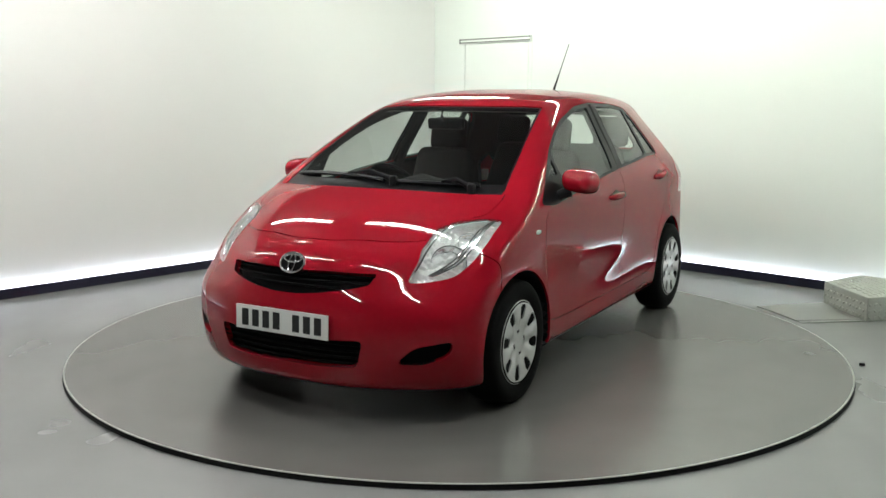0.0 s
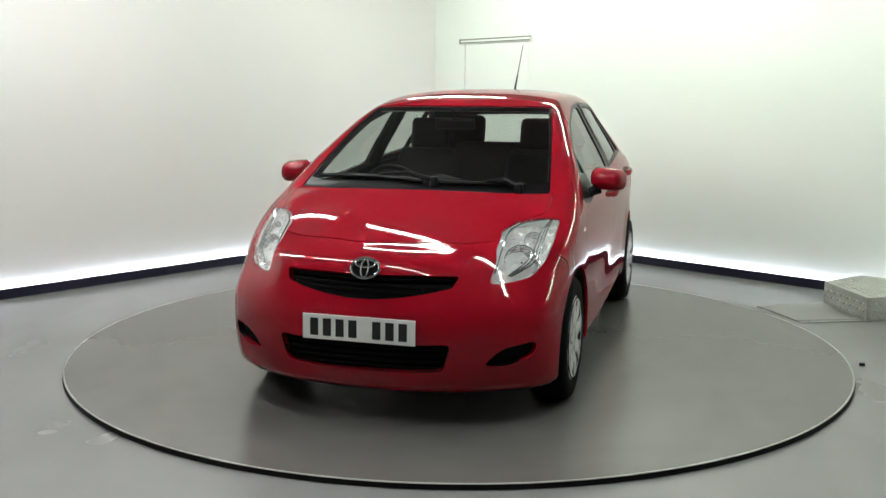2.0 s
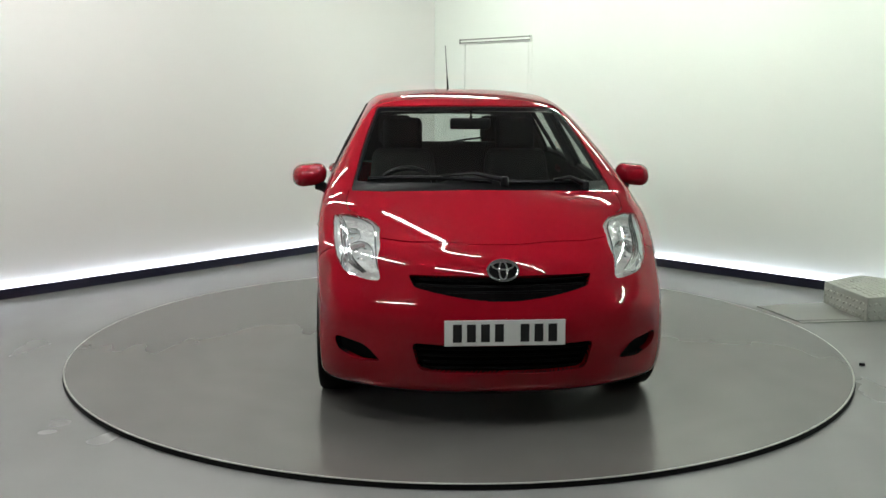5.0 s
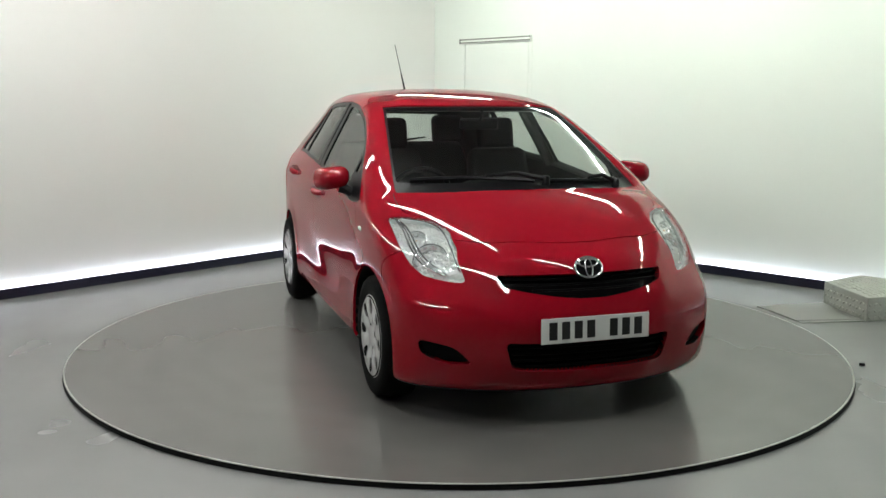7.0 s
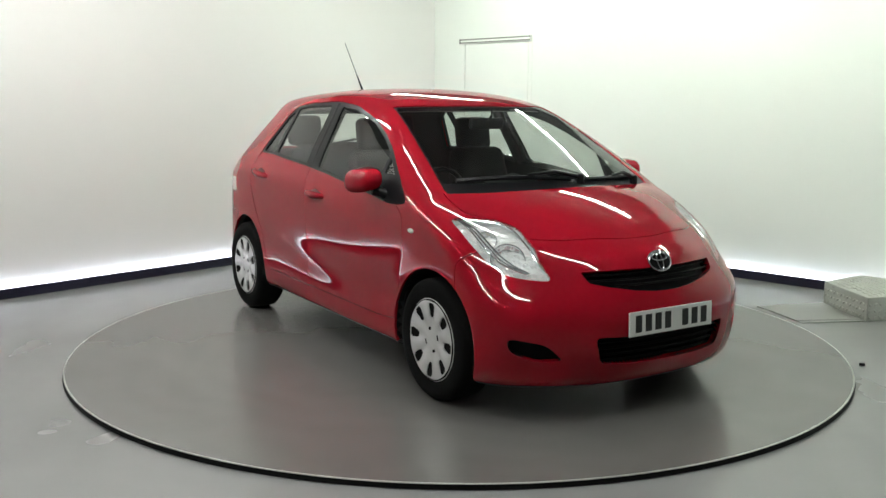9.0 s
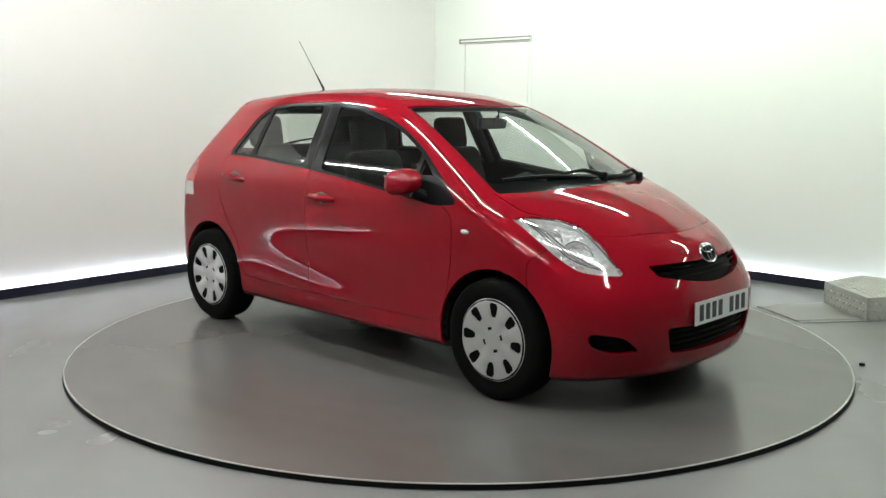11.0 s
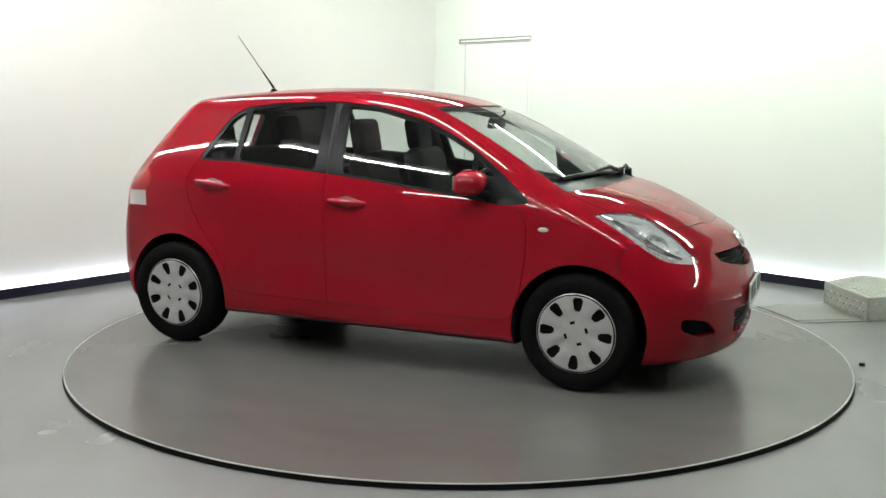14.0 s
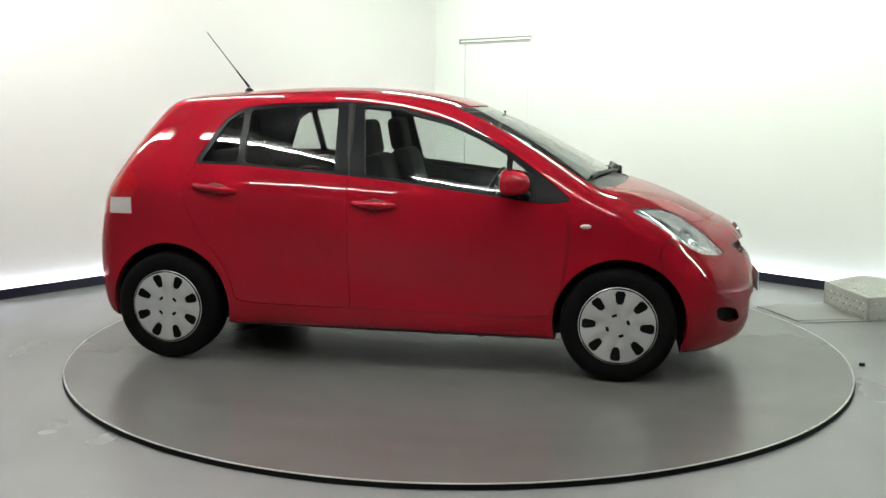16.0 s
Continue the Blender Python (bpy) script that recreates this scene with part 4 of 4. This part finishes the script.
first = wheel()
WHEELS = [(1.235, -0.732, 0), (-1.228, -0.742, 0), (1.235, 0.732, 180), (-1.228, 0.742, 180)]
for k, (x, y, turn) in enumerate(WHEELS):
    spin = (3, -19, 10, 31)[k]
    m = OFFSET @ pose(x, y, 0.2985, 0, 0, turn) @ pose(0, 0, 0, 0, spin, 0)
    if k == 0:
        first.matrix_basis = m
    else:
        copy_thing(first, m)

# aerial, wipers
car_part("aerial", rod_bm([(-1.045, 0, 1.512), (-1.08, 0, 1.556), (-1.125, 0, 1.6125), (-1.13, 0, 1.619), (-1.31, 0, 1.845)], [0.0085, 0.0062, 0.0050, 0.0030, 0.0020], 8), BLACK_TRIM, car, "thin black roof aerial")
car_part("aerial_foot", lathe_bm([(0.028, -0.02), (0.026, 0.0), (0.016, 0.018), (0.010, 0.026), (0.001, 0.028)][::-1], 20), BLACK_TRIM, car, at=pose(-1.045, 0, skin_z(-1.045, 0.0), 0, -8, 0) @ Matrix.Diagonal((1.4, 0.8, 1, 1)))


def wiper(points, pivot):
    """A blade that follows the glass, on an arm from its pivot."""
    pts = [(x, y, skin_z(x, y) + 0.008) for x, y in points]
    w = car_part("wiper", rod_bm(pts, 0.012, 6), BLACK_TRIM, car, "black windscreen wiper resting on the glass")
    mid = pts[len(pts) // 2]
    px, py = pivot
    base = (px, py, skin_z(px, py) + 0.022)
    bend = ((px * 0.5 + mid[0] * 0.5), (py * 0.5 + mid[1] * 0.5), max(base[2], mid[2]) + 0.026)
    part("arm", rod_bm([base, bend, (mid[0], mid[1], mid[2] + 0.012)], [0.015, 0.011, 0.008], 8), BLACK_TRIM, w, smooth=True)
    part("pivot_cap", lathe_bm([(0.022, -0.03), (0.022, 0.008), (0.015, 0.018), (0.001, 0.020)][::-1], 14), BLACK_TRIM, w, smooth=True, at=Matrix.Translation(base))


wiper([(1.075 + 0.13 * t + 0.012 * math.sin(3.1 * t), -0.58 + 0.62 * t) for t in (0, 0.2, 0.4, 0.6, 0.8, 1.0)], (1.215, 0.10))
wiper([(1.205 - 0.09 * t * t, 0.08 + 0.46 * t) for t in (0, 0.2, 0.4, 0.6, 0.8, 1.0)], (1.17, 0.52))

# rear wiper on the tailgate glass
def tail_x(y, z):
    low, high = -2.0, -0.8
    for again in range(30):
        m = (low + high) / 2
        low, high = (low, m) if body_field(m, y, z) < 0 else (m, high)
    return low


pts = [(tail_x(y, z) - 0.012, y, z) for y, z in ((0.0, 1.085), (0.10, 1.115), (0.20, 1.135), (0.32, 1.15))]
rear_wiper = car_part("rear_wiper", rod_bm(pts, [0.014, 0.010, 0.008, 0.006], 8), BLACK_TRIM, car, "black rear window wiper")

# ---- inside the car, seen through the glass ----
bm = box_bm(0.66, 1.12, -0.70, 0.70, 0.62, 0.935, 0.05, 3)
for v in bm.verts:
    if v.co.z > 0.8:
        v.co.z += 0.025 - 0.06 * (v.co.y / 0.7) ** 2 + 0.10 * (v.co.x - 0.9)
dash = car_part("dashboard", bm, INTERIOR, car, "charcoal dashboard with a hooded centre")
sub_part("instrument_hood", rod_bm([(0.74, -0.17, 0.955), (0.76, 0.0, 0.985), (0.74, 0.17, 0.955)], [0.04, 0.055, 0.04], 12), INTERIOR, dash)
car_part("cabin_floor", box_bm(-1.55, 1.0, -0.72, 0.72, 0.22, 0.27, 0.01), INTERIOR, car)
bm = bmesh.new()
N = 36
rows = []
for i in range(N):
    a = 2 * math.pi * i / N
    rows.append([bm.verts.new(((0.18 + 0.015 * math.cos(b)) * math.cos(a), (0.18 + 0.015 * math.cos(b)) * math.sin(a), 0.015 * math.sin(b))) for b in [2 * math.pi * k / 8 for k in range(8)]])
for i in range(N):
    for k in range(8):
        bm.faces.new((rows[i][k], rows[(i + 1) % N][k], rows[(i + 1) % N][(k + 1) % 8], rows[i][(k + 1) % 8]))
steering = car_part("steering_wheel", bm, BLACK_TRIM, car, "black steering wheel", at=pose(0.50, -0.36, 0.90, 0, -62, 0))
part("hub", box_bm(-0.07, 0.07, -0.08, 0.08, -0.03, 0.02, 0.02, 3), BLACK_TRIM, steering, smooth=True)
part("spoke", box_bm(-0.02, 0.02, -0.175, 0.175, -0.012, 0.004, 0.006), BLACK_TRIM, steering, smooth=True)


def seat(x, y, width, headrests):
    bm = box_bm(-0.28, 0.26, -width / 2, width / 2, 0.30, 0.50, 0.06, 4)
    st = car_part("seat", bm, FABRIC, car, "dark fabric seat with headrest", at=pose(x, y, 0))
    back = box_bm(-0.07, 0.07, -width / 2, width / 2, 0.0, 0.70, 0.06, 4)
    for v in back.verts:
        v.co.y *= 1 - 0.22 * max(0, v.co.z - 0.35) / 0.3
    part("backrest", back, FABRIC, st, smooth=True, at=pose(-0.26, 0, 0.46, 0, -16, 0))
    for hy in headrests:
        part("headrest", box_bm(-0.045, 0.045, -0.125, 0.125, 0.0, 0.21, 0.04, 4), FABRIC, st, smooth=True, at=pose(-0.46, hy, 1.12, 0, -10, 0))
        part("headrest_post", rod_bm([(-0.445, hy - 0.05, 1.09), (-0.46, hy - 0.05, 1.20)], 0.007, 8), CHROME, st)
        part("headrest_post", rod_bm([(-0.445, hy + 0.05, 1.09), (-0.46, hy + 0.05, 1.20)], 0.007, 8), CHROME, st)
    return st


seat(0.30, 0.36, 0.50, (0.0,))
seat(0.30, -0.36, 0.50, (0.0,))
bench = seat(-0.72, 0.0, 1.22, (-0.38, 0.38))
tagged(bench, "dark fabric rear bench with two headrests")
mirror = car_part("rear_view_mirror", box_bm(-0.018, 0.018, -0.115, 0.115, -0.032, 0.032, 0.014, 3), BLACK_TRIM, car, "black interior rear-view mirror", at=pose(0.50, 0.0, 1.305, 0, 12, 0))
part("stem", rod_bm([(0.01, 0, 0.02), (0.04, 0, 0.05), (0.03, 0, 0.08)], 0.009, 8), BLACK_TRIM, mirror, smooth=True)
for s in (1, -1):
    # body pillar between the doors
    pts = [(-0.19 - 0.03 * t, s * (skin_y(-0.19, 1.03 + 0.37 * t) - 0.035), 1.02 + 0.38 * t) for t in (0, 0.33, 0.66, 1.0)]
    car_part("centre_pillar", rod_bm(pts, 0.035, 8), INTERIOR, car)


# ---- what turns: the turntable and the car on it, about the same axis ----
TURN = [(0, -118.72), (0.5, -116.13), (1, -112.78), (1.5, -109.42), (2, -105.90), (2.5, -102.47), (3, -98.94), (3.5, -95.36), (4, -91.56), (4.2, -90.15), (6.3, -75.78), (6.5, -74.38), (7, -70.89), (7.5, -67.56), (8, -64.02), (8.5, -60.56), (9, -56.88), (9.2, -55.49), (11.3, -41.22), (11.5, -39.86), (12, -36.47), (12.5, -33.17), (13, -29.66), (13.5, -26.25), (14, -22.82), (14.5, -19.44), (15, -16.22), (15.5, -12.90), (16, -9.43)]


def motions():
    walk(turntable, [(t, pose(0, 0, 0, 0, 0, a + 90)) for t, a in TURN])
    walk(car, [(t, pose(0, 0, DISC_TOP, 0, 0, a)) for t, a in TURN])


motions()
